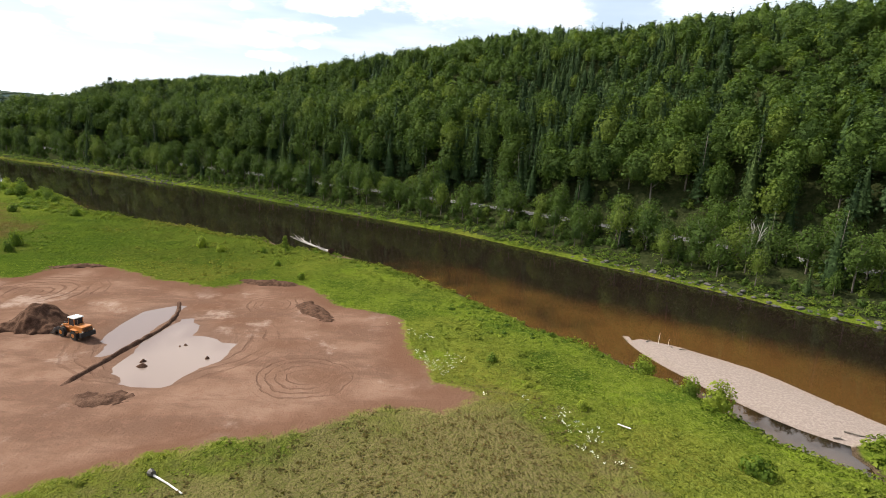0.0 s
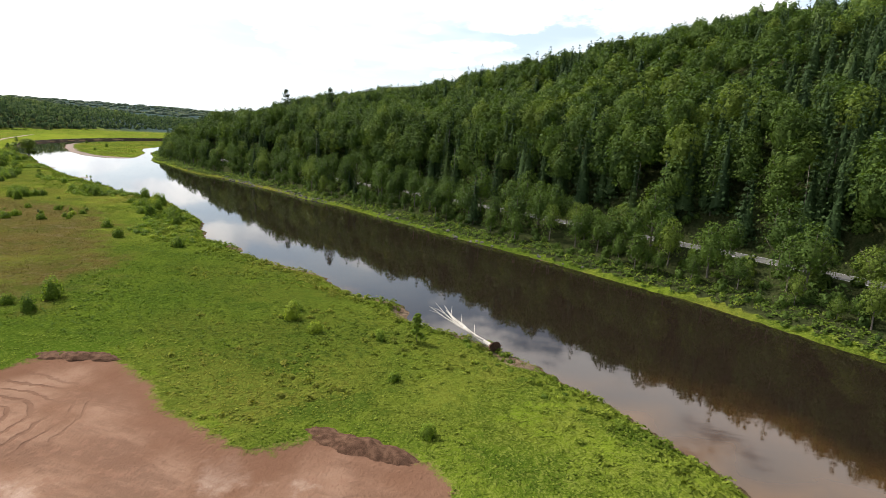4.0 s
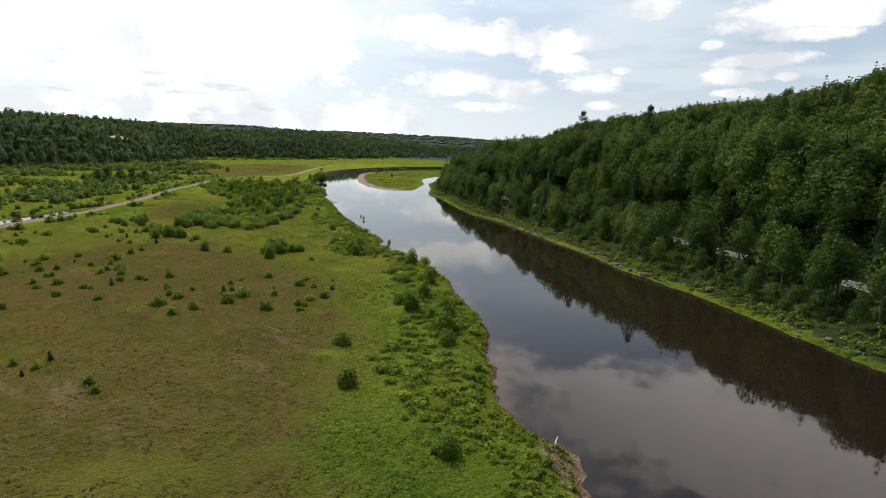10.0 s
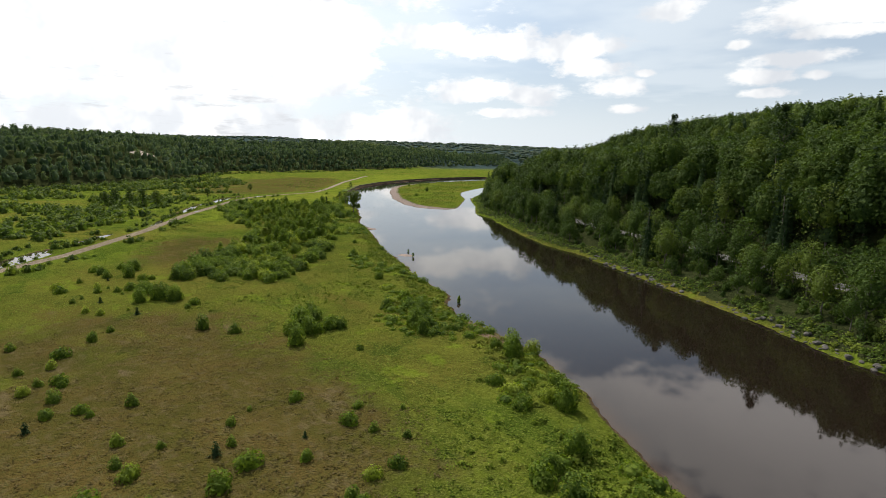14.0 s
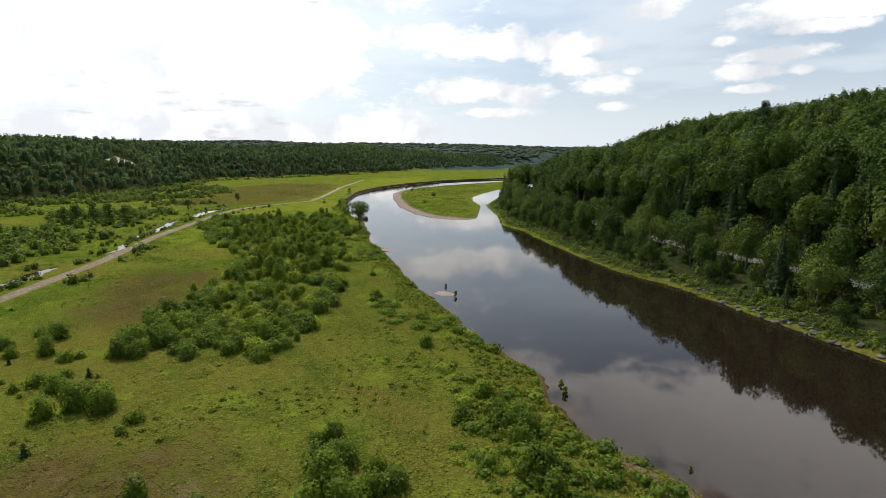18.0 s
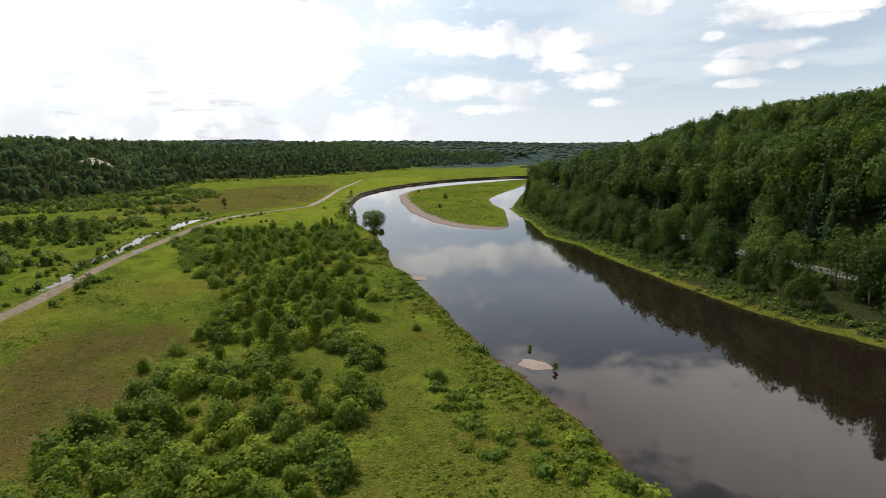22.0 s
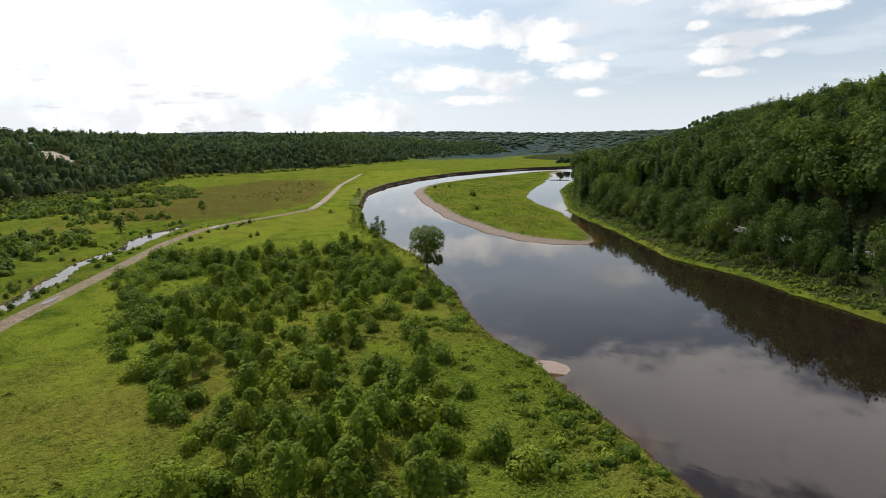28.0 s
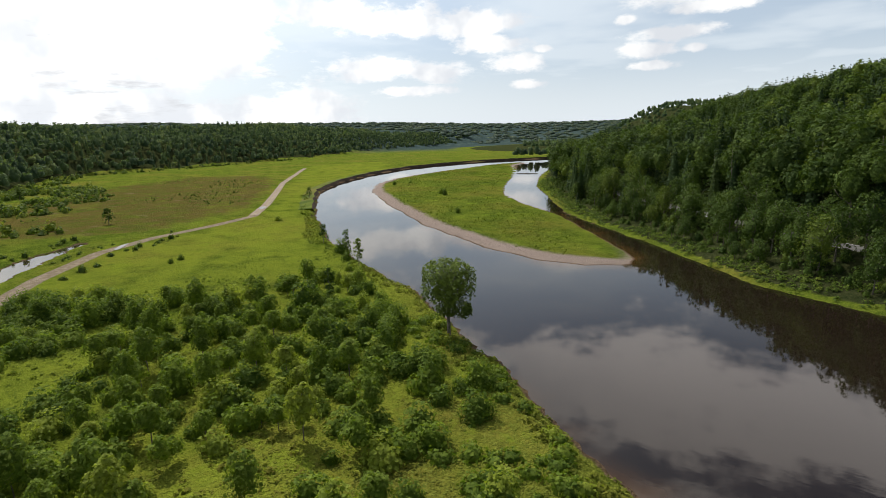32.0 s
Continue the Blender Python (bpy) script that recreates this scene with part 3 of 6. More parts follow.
lane = mix(gt, ramp(gt, n_fine, 0.4, 0.65), rgb(0.22, 0.175, 0.125), rgb(0.31, 0.255, 0.195))
lane = mix(gt, calc(gt, "MULTIPLY", ramp(gt, told(gt, "road"), 0.55, 0.0), 0.45), lane, rgb(0.16, 0.165, 0.07))
c = mix(gt, ramp(gt, calc(gt, "ADD", told(gt, "road"), calc(gt, "MULTIPLY", edge, 0.3)), 2.5, 2.0), c, lane)
silt = mix(gt, ramp(gt, n_fine, 0.35, 0.7), rgb(0.075, 0.052, 0.032), rgb(0.140, 0.098, 0.062))
c = mix(gt, calc(gt, "MAXIMUM", zone("river", -0.9, -0.2, calc(gt, "MULTIPLY", edge, 0.3)), zone("creek", -0.6, 0.3, calc(gt, "MULTIPLY", edge, 0.3))), c, mix(gt, in_bar, silt, shingle))
c = mix(gt, zone("shore_mud", -0.5, 0.4, calc(gt, "MULTIPLY", edge, 0.4)), c, mix(gt, ramp(gt, n_fine, 0.35, 0.7), rgb(0.15, 0.10, 0.068), rgb(0.25, 0.185, 0.13)))
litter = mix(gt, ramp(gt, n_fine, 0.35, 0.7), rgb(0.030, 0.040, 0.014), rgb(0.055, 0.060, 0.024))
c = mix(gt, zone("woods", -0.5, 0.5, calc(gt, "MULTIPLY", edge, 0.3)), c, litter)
# distance haze put into the ground colour: blue-grey greens beyond about 1.2 km
hazed_far_wood = mix(gt, ramp(gt, speckle(gt, gp, 0.012, 8.0, 0.7), 0.38, 0.62), rgb(0.040, 0.062, 0.060), rgb(0.066, 0.092, 0.080))
hazed_far_wood = mix(gt, ramp(gt, speckle(gt, gp, 0.05, 3.0), 0.40, 0.60), hazed_far_wood, rgb(0.040, 0.062, 0.060))
hazed_far_wood = mix(gt, ramp(gt, speckle(gt, gp, 0.0022, 2.0), 0.60, 0.66), hazed_far_wood, rgb(0.11, 0.135, 0.075))
c = mix(gt, ramp(gt, told(gt, "distance"), 1150.0, 1500.0), c, hazed_far_wood)
c = mix(gt, zone("cut", -0.3, 0.4, calc(gt, "MULTIPLY", edge, 0.4)), c, rgb(0.060, 0.048, 0.030))
scar = mix(gt, ramp(gt, n_fine, 0.35, 0.7), rgb(0.33, 0.27, 0.23), rgb(0.48, 0.42, 0.37))
c = mix(gt, zone("scar", -2.0, 2.0, edge), c, scar)
gt.links.new(c, gb.inputs["Base Color"])
gb.inputs["Roughness"].default_value, gb.inputs["Specular IOR Level"].default_value = 0.95, 0.0
herbage = calc(gt, "SUBTRACT", 0.0, calc(gt, "ADD", calc(gt, "MULTIPLY", clump.outputs["Distance"], 0.20), calc(gt, "MULTIPLY", sprig.outputs["Distance"], 0.12)))
relief = calc(gt, "MULTIPLY", calc(gt, "ADD", herbage, calc(gt, "ADD", calc(gt, "MULTIPLY", n_fine, 0.38), calc(gt, "MULTIPLY", n_tiny, 0.5))), calc(gt, "SUBTRACT", 1.0, calc(gt, "MULTIPLY", calc(gt, "MAXIMUM", in_dirt, in_bar), 0.78)))
relief = calc(gt, "SUBTRACT", relief, calc(gt, "MULTIPLY", calc(gt, "MULTIPLY", rut_here, in_dirt), 0.10))
bumped(gt, gb, relief, 1.0, 0.95)


def turf(name, colour, dark, light):
    """Blades and herbs that take the tone of the ground that they stand on."""
    m, t, b = material(name)
    p = place(t)
    island = node(t, "ShaderNodeNewGeometry").outputs["Random Per Island"]
    c = mix(t, calc(t, "MULTIPLY", ramp(t, island, 0.5, 0.0), 0.5), colour(t, p), rgb(*dark))
    c = mix(t, calc(t, "MULTIPLY", ramp(t, island, 0.55, 1.0), 0.65), c, rgb(*light))
    t.links.new(c, b.inputs["Base Color"])
    b.inputs["Roughness"].default_value, b.inputs["Specular IOR Level"].default_value = 0.8, 0.05
    thin = node(t, "ShaderNodeBsdfTranslucent", {0: mix(t, 1.0, c, rgb(1.4, 1.5, 0.7), "MULTIPLY")})
    t.links.new(node(t, "ShaderNodeMixShader", {0: 0.3, 1: b.outputs[0], 2: thin.outputs[0]}).outputs[0], t.nodes["Material Output"].inputs[0])
    return m


WEED = turf("weeds", lambda t, p: meadow_colour(t, speckle(t, p, 0.022, 4.0), speckle(t, p, 0.11, 5.0)), (0.040, 0.066, 0.008), (0.200, 0.232, 0.036))
LUSH_WEED = turf("lush_weeds", lambda t, p: mix(t, 0.75, meadow_colour(t, speckle(t, p, 0.022, 4.0), speckle(t, p, 0.11, 5.0)), rgb(0.045, 0.080, 0.009)), (0.020, 0.040, 0.005), (0.105, 0.145, 0.020))
DRY_WEED = turf("dry_weeds", lambda t, p: straw_colour(t, speckle(t, p, 0.11, 5.0)), (0.048, 0.046, 0.016), (0.165, 0.130, 0.062))


def water(name, deep, shoal=None, rough=0.02, ripple=0.012, scale=0.5):
    m, t, b = material(name)
    p = place(t)
    if shoal:
        s = ramp(t, calc(t, "ADD", told(t, "shoal"), calc(t, "MULTIPLY", calc(t, "SUBTRACT", speckle(t, p, 0.05, 4.0), 0.5), 0.9)), 0.25, 1.0)
        t.links.new(mix(t, s, rgb(*deep), rgb(*shoal)), b.inputs["Base Color"])
    else:
        b.inputs["Base Color"].default_value = rgb(*deep)
    b.inputs["Roughness"].default_value, b.inputs["IOR"].default_value = rough, 1.333
    stretch = node(t, "ShaderNodeMapping", {0: p, 2: (0, 0, radians(-35)), 3: (0.35, 1.0, 1.0)}).outputs[0]
    wind = ramp(t, speckle(t, p, 0.012, 3.0), 0.45, 0.65)
    waves = calc(t, "MULTIPLY", speckle(t, stretch, scale, 3.0), calc(t, "ADD", calc(t, "MULTIPLY", wind, 0.8), 0.35))
    bumped(t, b, waves, 0.3, ripple)
    return m


WATER = water("river_water", (0.012, 0.0080, 0.0055), (0.078, 0.038, 0.0110), 0.03, 0.02)
MUDDY = water("muddy_water", (0.205, 0.150, 0.125), None, 0.05, 0.004)
STILL = water("still_water", (0.035, 0.030, 0.018), None, 0.03, 0.006)


# ---- builders ----
TONES = np.zeros(0)     # the tone of each plant in the stand that was last put together


def mesh_from(name, verts, faces, mats, index=None, smoothed=False):
    """A mesh from arrays: verts (n, 3), faces (m, 3 or 4)."""
    me = bpy.data.meshes.new(name)
    n, k = faces.shape
    me.vertices.add(len(verts))
    me.vertices.foreach_set("co", np.ascontiguousarray(verts, np.float32).ravel())
    me.loops.add(n * k)
    me.loops.foreach_set("vertex_index", np.ascontiguousarray(faces, np.int32).ravel())
    me.polygons.add(n)
    me.polygons.foreach_set("loop_start", np.arange(0, n * k, k, dtype=np.int32))
    me.polygons.foreach_set("loop_total", np.full(n, k, np.int32))
    if smoothed:
        me.polygons.foreach_set("use_smooth", np.ones(n, bool))
    for m in mats:
        me.materials.append(m)
    if index is not None:
        me.polygons.foreach_set("material_index", np.ascontiguousarray(index, np.int32))
    me.update(calc_edges=True)
    if len(verts) == len(TONES):
        tell(me, "tone", TONES)
    return me


def grid_mesh(name, xs, ys, zs, mat, smoothed=True, keep=None):
    nx, ny = len(xs), len(ys)
    gx, gy = np.meshgrid(xs, ys)
    verts = np.stack((gx.ravel(), gy.ravel(), zs), 1)
    i = (np.arange(ny - 1)[:, None] * nx + np.arange(nx - 1)).ravel()
    faces = np.stack((i, i + 1, i + nx + 1, i + nx), 1)
    if keep is not None:
        faces = faces[keep[faces].any(1)]
        used = np.unique(faces)
        back = np.zeros(len(verts), int)
        back[used] = np.arange(len(used))
        verts, faces = verts[used], back[faces]
    return mesh_from(name, verts, faces, [mat], smoothed=smoothed), verts


def tell(me, name, values):
    me.attributes.new(name, "FLOAT", "POINT").data.foreach_set("value", np.ascontiguousarray(values, np.float32))


def part(name, bm, mat, parent, label=""):
    """Links a bmesh as one mesh object under a thing or a part."""
    me = bpy.data.meshes.new(name)
    bm.normal_update()
    bm.to_mesh(me)
    bm.free()
    me.materials.append(mat)
    ob = new(name, me)
    ob.parent = parent
    return tagged(ob, label)


def axis_steps(a, b, step, far, grow):
    mid = list(np.arange(a, b + step / 2, step))
    lo, hi, d = [a], [mid[-1]], step
    while lo[-1] > -far:
        d *= grow
        lo.append(lo[-1] - d)
        hi.append(hi[-1] + d)
    return np.array(lo[:0:-1] + mid + hi[1:])


# ---- the ground, one sheet to the horizon ----
gx, gy = axis_steps(-560, 100, 2.45, 4300, 1.07), axis_steps(-10, 440, 2.45, 4600, 1.07)
pts = np.stack([a.ravel() for a in np.meshgrid(gx, gy)], 1)
zs, lay = terrain(pts)
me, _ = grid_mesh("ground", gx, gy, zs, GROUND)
SCAR = arr((-1019, 346), (-950, 335), (-894, 339), (-908, 357), (-970, 369), (-1050, 368))
dry = np.max([inside(pts, q) for q in (DRY_1, DRY_2, DRY_3, DRY_4, DRY_5)], 0)
dry = np.minimum(dry, -lay["river"] - 14)
dry = np.where(inside(pts, DRY_5) > 0, np.minimum(dry, 5.0), dry)
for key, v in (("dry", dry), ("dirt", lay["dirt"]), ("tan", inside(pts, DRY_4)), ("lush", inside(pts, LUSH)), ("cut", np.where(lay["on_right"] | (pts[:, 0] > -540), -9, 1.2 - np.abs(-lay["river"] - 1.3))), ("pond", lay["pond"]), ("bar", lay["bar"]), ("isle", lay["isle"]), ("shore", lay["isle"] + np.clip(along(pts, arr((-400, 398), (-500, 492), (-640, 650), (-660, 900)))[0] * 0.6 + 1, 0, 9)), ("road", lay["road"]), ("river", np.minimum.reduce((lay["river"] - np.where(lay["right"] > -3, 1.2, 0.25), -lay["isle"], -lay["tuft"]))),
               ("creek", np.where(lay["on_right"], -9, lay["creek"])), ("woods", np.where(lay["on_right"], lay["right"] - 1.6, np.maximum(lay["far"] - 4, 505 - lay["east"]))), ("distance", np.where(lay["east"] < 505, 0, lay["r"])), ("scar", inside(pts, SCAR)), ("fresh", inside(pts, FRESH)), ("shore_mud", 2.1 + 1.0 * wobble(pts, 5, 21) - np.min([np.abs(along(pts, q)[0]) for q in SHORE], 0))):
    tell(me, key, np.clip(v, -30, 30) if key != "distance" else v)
tagged(new("ground", me), "grassy flood plain and wooded valley sides along a river", "ground", kind="structure")

# ---- water ----
wx, wy = axis_steps(-760, 110, 6, 3500, 1.3), axis_steps(-20, 1000, 6, 3500, 1.3)
wp = np.stack([a.ravel() for a in np.meshgrid(wx, wy)], 1)
wl = inside(wp, RIVER)
me, wv = grid_mesh("water", wx, wy, np.zeros(len(wp)), WATER, keep=wl > -9)
q = wv[:, :2]
shoal = 0.6 * np.exp(-np.maximum(0, -inside(q, GRAVEL_BAR) - 2) / 9) * (1 - smooth(-1, 4, along(q, arr((28, 95), (33, 88), (58, 58), (72, 36)))[0])) + 0.62 * np.exp(-((np.abs(along(q, arr((60, 70), (20, 100), (-25, 148)))[0]) - 6) / 11) ** 2) * smooth(-25, 12, q[:, 0])
shoal += 0.75 * np.exp(-np.maximum(0, -inside(q, ISLAND) - 1) / 4) + 0.7 * np.exp(-np.maximum(0, inside(q, RIVER)) / 2.5) * (along(q, RIGHT_BANK)[0] < -20)
tell(me, "shoal", shoal)
tagged(new("water", me), "dark tea-brown river reflecting the sky", "river", kind="structure")


def sheet(name, poly, z, mat, label, category, step=1.2, margin=1.5, ring=None):
    lo, hi = poly.min(0) - margin, poly.max(0) + margin
    xs, ys = np.arange(lo[0], hi[0], step), np.arange(lo[1], hi[1], step)
    p = np.stack([a.ravel() for a in np.meshgrid(xs, ys)], 1)
    d = ring(p) if ring else inside(p, poly)
    me, _ = grid_mesh(name, xs, ys, np.full(len(p), z), mat, keep=d > -margin)
    return tagged(new(name, me), label, category, kind="structure")


POND_OUTLINE = np.vstack((POND_A, POND_B))
sheet("pond_water", POND_OUTLINE, 1.40, MUDDY, "shallow pink-brown rain pond on bare mud", "pond", ring=lambda p: np.maximum(inside(p, POND_A), inside(p, POND_B)), margin=1.0)
sheet("creek_water", CREEK, 1.02, STILL, "narrow still creek beside the dirt road", "creek", 2.0, 7.0, ring=lambda p: np.maximum(3.4 + 2.2 * smooth(-425, -470, p[:, 0]) - winding(p), inside(p, POOL)) - 4.0)


# ---- plants ----
def sprays(points, out, size, rng, up=0.55, aspect=1.0, jitter=0.45):
    """Small bent leaf sprays, four-cornered, that face outward from a crown. points, out: (n, 3); size: (n,)."""
    n = len(points)
    nrm = out + rng.normal(0, jitter, (n, 3)) + np.array((0, 0, up))
    nrm /= np.linalg.norm(nrm, axis=1)[:, None] + 1e-9
    a = np.cross(nrm, rng.normal(0, 1, (n, 3)))
    a /= np.linalg.norm(a, axis=1)[:, None] + 1e-9
    b = np.cross(nrm, a)
    s = size[:, None] * 0.5
    k = rng.uniform(0.65, 1.25, (n, 4, 1))
    v = np.empty((n, 4, 3))
    v[:, 0] = points - a * s * k[:, 0] - nrm * s * 0.35
    v[:, 1] = points - b * s * k[:, 1] * aspect
    v[:, 2] = points + a * s * k[:, 2] - nrm * s * 0.35
    v[:, 3] = points + b * s * k[:, 3] * aspect
    return v.reshape(-1, 3), np.arange(4 * n).reshape(n, 4)


def ball(n, rng):
    v = rng.normal(0, 1, (n, 3))
    return v / np.linalg.norm(v, axis=1)[:, None]


def crown_core(shape, segs, rings, low):
    """The closed body of a crown under its outer sprays. shape: directions (n, 3) to points (n, 3)."""
    el = np.radians(np.linspace(low, 82, rings))
    a = np.arange(segs) * 2 * np.pi / segs
    o = np.array([(np.cos(e) * np.cos(t + 0.35 * k), np.cos(e) * np.sin(t + 0.35 * k), np.sin(e)) for k, e in enumerate(el) for t in a])
    f = [[k * segs + j, k * segs + (j + 1) % segs, (k + 1) * segs + (j + 1) % segs, (k + 1) * segs + j] for k in range(rings - 1) for j in range(segs)]
    top = (rings - 1) * segs
    f += [[top, top + 2 * j + 1, top + 2 * j + 2, top + (2 * j + 3) % segs] for j in range(segs // 2 - 1)]
    q = shape(o)
    mid = q.mean(0) * (1, 1, 0.8)
    rough = np.random.default_rng(len(o)).uniform(0.72, 1.2, (len(q), 1))
    return mid + (q - mid) * rough, np.array(f)


def broad_crown(rng, n, height, width, bottom, leaf, lobes=9):
    """Leaf sprays on the outer shells of a handful of lobes that together make a broad crown."""
    pts, outs = [], []
    for i in range(lobes):
        f = (i + 0.5) / lobes
        zc = bottom + (height - bottom) * (0.16 + 0.74 * f)
        spread = width * 0.5 * (0.95 - 0.75 * abs(f - 0.38) ** 1.2)
        ang = i * 2.4 + rng.uniform(-0.5, 0.5)
        off = spread * rng.uniform(0.30, 0.62) * (1 - 0.75 * f ** 3)
        r = np.array((1, 1, 0.85)) * width * rng.uniform(0.21, 0.31) * (1.12 - 0.35 * f)
        m = n // lobes
        o = ball(m, rng)
        o[:, 2] = np.where(o[:, 2] < -0.45, -o[:, 2], o[:, 2])
        shell = rng.uniform(0.72, 1.08, (m, 1))
        pts.append(np.array((math.cos(ang) * off, math.sin(ang) * off, zc)) + o * r * shell)
        outs.append(o)
    pts, outs = np.vstack(pts), np.vstack(outs)
    return sprays(pts, outs, leaf * rng.uniform(0.7, 1.3, len(pts)), rng, up=0.25, jitter=0.38)


def dome_crown(rng, n, height, width, leaf, lumps=7):
    """Leaf sprays on a lumpy dome that reaches the ground."""
    o = ball(n, rng)
    o[:, 2] = np.abs(o[:, 2]) * 1.05 - 0.05
    c = ball(lumps, rng)
    c[:, 2] = np.abs(c[:, 2])
    def shape(o, k=1.0):
        f = 0.66 + 0.42 * np.clip((o @ c.T).max(1) * 2.2 - 1.2, 0, 1)
        q = o * (f * k)[:, None] * np.array((width / 2, width / 2, height))
        q[:, 2] = np.maximum(q[:, 2], 0.04)
        return q
    leaves = sprays(shape(o, rng.uniform(0.80, 1.08, n)), o + 1.3 * (o - c[(o @ c.T).argmax(1)]), leaf * rng.uniform(0.6, 1.3, n), rng, up=0.35, jitter=0.38)
    return joined([crown_core(lambda q: shape(q, 0.66), 9 if n > 100 else 6, 5 if n > 100 else 4, 2), leaves])


def oval_crown(rng, n, height, width, bottom, leaf, lumps=11, point=0.3, low=-0.35, core=0.60):
    """Leaf sprays on a lumpy oval, narrower towards its top: one tree of a close wood."""
    o = ball(n, rng)
    o[:, 2] = np.where(o[:, 2] < low, -o[:, 2], o[:, 2])
    c = ball(lumps, rng)
    c[:, 2] = np.abs(c[:, 2]) - 0.3
    c /= np.linalg.norm(c, axis=1)[:, None]
    half = (height - bottom) / 2

    def shape(o, k=1.0):
        f = 0.70 + 0.38 * np.clip((o @ c.T).max(1) * 2.6 - 1.5, 0, 1)
        q = o * (f * k)[:, None]
        thin = 1 - point * np.clip(q[:, 2:3], -0.3, 1)
        return np.column_stack((q[:, :2] * thin * width / 2, bottom + half + q[:, 2] * half))
    bough = o + 1.6 * (o - c[(o @ c.T).argmax(1)])
    deep = np.where(rng.uniform(0, 1, n) < 0.36, rng.uniform(0.64, 0.86, n), rng.uniform(0.86, 1.02, n))
    leaves = sprays(shape(o, deep), bough, leaf * rng.uniform(0.6, 1.25, n), rng, up=0.18, jitter=0.36)
    segs, rings = (8, 5) if n > 250 else (6, 4)
    return joined([crown_core(lambda q: shape(q, core), segs, rings, -40 if low < -0.3 else -20), leaves])


def spire_crown(rng, n, height, width, bottom, leaf):
    """Drooping boughs in whorls: spruce and fir."""
    f = rng.uniform(0, 1, n) ** 1.12
    tiers = max(7, int(height * 0.9))
    f = (np.floor(f * tiers) + rng.uniform(0, 0.45, n)) / tiers
    r = width * 0.5 * (1 - f) ** 0.85 * rng.uniform(0.35, 1.05, n) + 0.1
    ang = rng.uniform(0, 2 * np.pi, n)
    ang = ang + 0.25 * np.sin(5 * ang + 9 * f)
    z = bottom + (height - bottom) * f - 0.22 * r
    pts = np.stack((np.cos(ang) * r, np.sin(ang) * r, z), 1)
    out = np.stack((np.cos(ang) * 0.75, np.sin(ang) * 0.75, np.full(n, 0.5)), 1)
    leaves = sprays(pts, out, leaf * rng.uniform(0.7, 1.25, n) * (1.05 - 0.5 * f), rng, up=0.25, aspect=0.7, jitter=0.35)

    def cone(o):
        u = np.clip(o[:, 2:3] * 0.5 + 0.5, 0, 1)
        flat = o[:, :2] / (np.linalg.norm(o[:, :2], axis=1)[:, None] + 1e-6)
        return np.column_stack((flat * width * 0.30 * (1 - u) ** 0.9, bottom + (height * 0.84 - bottom) * u))
    return joined([crown_core(cone, 6, 4, -80), leaves])


def pipe(path, radii, sides=6):
    """A tapered limb along a path."""
    path = np.array(path, float)
    rings = []
    for i, p in enumerate(path):
        d = path[min(i + 1, len(path) - 1)] - path[max(i - 1, 0)]
        d = d / (np.linalg.norm(d) + 1e-9)
        a = np.cross(d, (0.31, 0.95, 0.05))
        a /= np.linalg.norm(a)
        b = np.cross(d, a)
        t = np.linspace(0, 2 * np.pi, sides, endpoint=False)[:, None]
        rings.append(p + radii[i] * (np.cos(t) * a + np.sin(t) * b))
    v = np.vstack(rings)
    f = [[i * sides + j, i * sides + (j + 1) % sides, (i + 1) * sides + (j + 1) % sides, (i + 1) * sides + j] for i in range(len(path) - 1) for j in range(sides)]
    e = (len(path) - 1) * sides
    f += [[e, e + k, e + k + 1, e + k + 1] for k in range(1, sides - 1)] if sides > 2 else []
    return v, np.array(f)


def joined(bits):
    v, f, n = [], [], 0
    for a, b in bits:
        v.append(a)
        f.append(b + n)
        n += len(a)
    return np.vstack(v), np.vstack(f)


def timber(rng, height, width, bottom, thick, limbs=6, lean=0.03):
    """Trunk and main limbs."""
    top = np.array((rng.normal(0, lean), rng.normal(0, lean), 1)) * height * 0.86
    bits = [pipe([(0, 0, -0.3), top * 0.25, top * 0.55 + rng.normal(0, 0.1, 3), top], [thick, thick * 0.8, thick * 0.5, thick * 0.12], 7)]
    for i in range(limbs):
        f = 0.28 + 0.5 * i / max(1, limbs - 1)
        a, ln = i * 2.4 + rng.uniform(-0.4, 0.4), width * rng.uniform(0.28, 0.42) * (1.1 - 0.5 * f)
        p = top * f
        bits.append(pipe([p, p + np.array((math.cos(a) * ln * 0.6, math.sin(a) * ln * 0.6, ln * 0.45)), p + np.array((math.cos(a) * ln, math.sin(a) * ln, ln * 1.05))], [thick * 0.42, thick * 0.28, thick * 0.08], 5))
    return joined(bits)


def quads(name, vf, mat):
    v, f = vf
    return mesh_from(name, v, f, [mat])


def plant(name, label, category, wood, leaves, leaf_mat, group, leaf_name="crown"):
    """A plant with its own trunk and crown, far below the ground until it is copied to its places."""
    top = tagged(new(name, None), label, category, group)
    for part_name, vf, mat in (("trunk", wood, BARK), (leaf_name, leaves, leaf_mat)):
        if vf is not None:
            ob = new(part_name, quads(part_name, vf, mat))
            ob.parent = top
    return top


def stand(model, spots, first=[True]):
    """Sets a plant at the first spot and copies of it at the others: (x, y, scale, turn, height factor)."""
    for i, (x, y, sc, turn, z) in enumerate(spots):
        m = Matrix.LocRotScale((x, y, z), Euler((0, 0, turn)), (sc, sc, sc))
        if i == 0:
            model.matrix_basis = m
        else:
            o = copy_thing(model, pose(0, 0, 0))
            o.matrix_basis = m


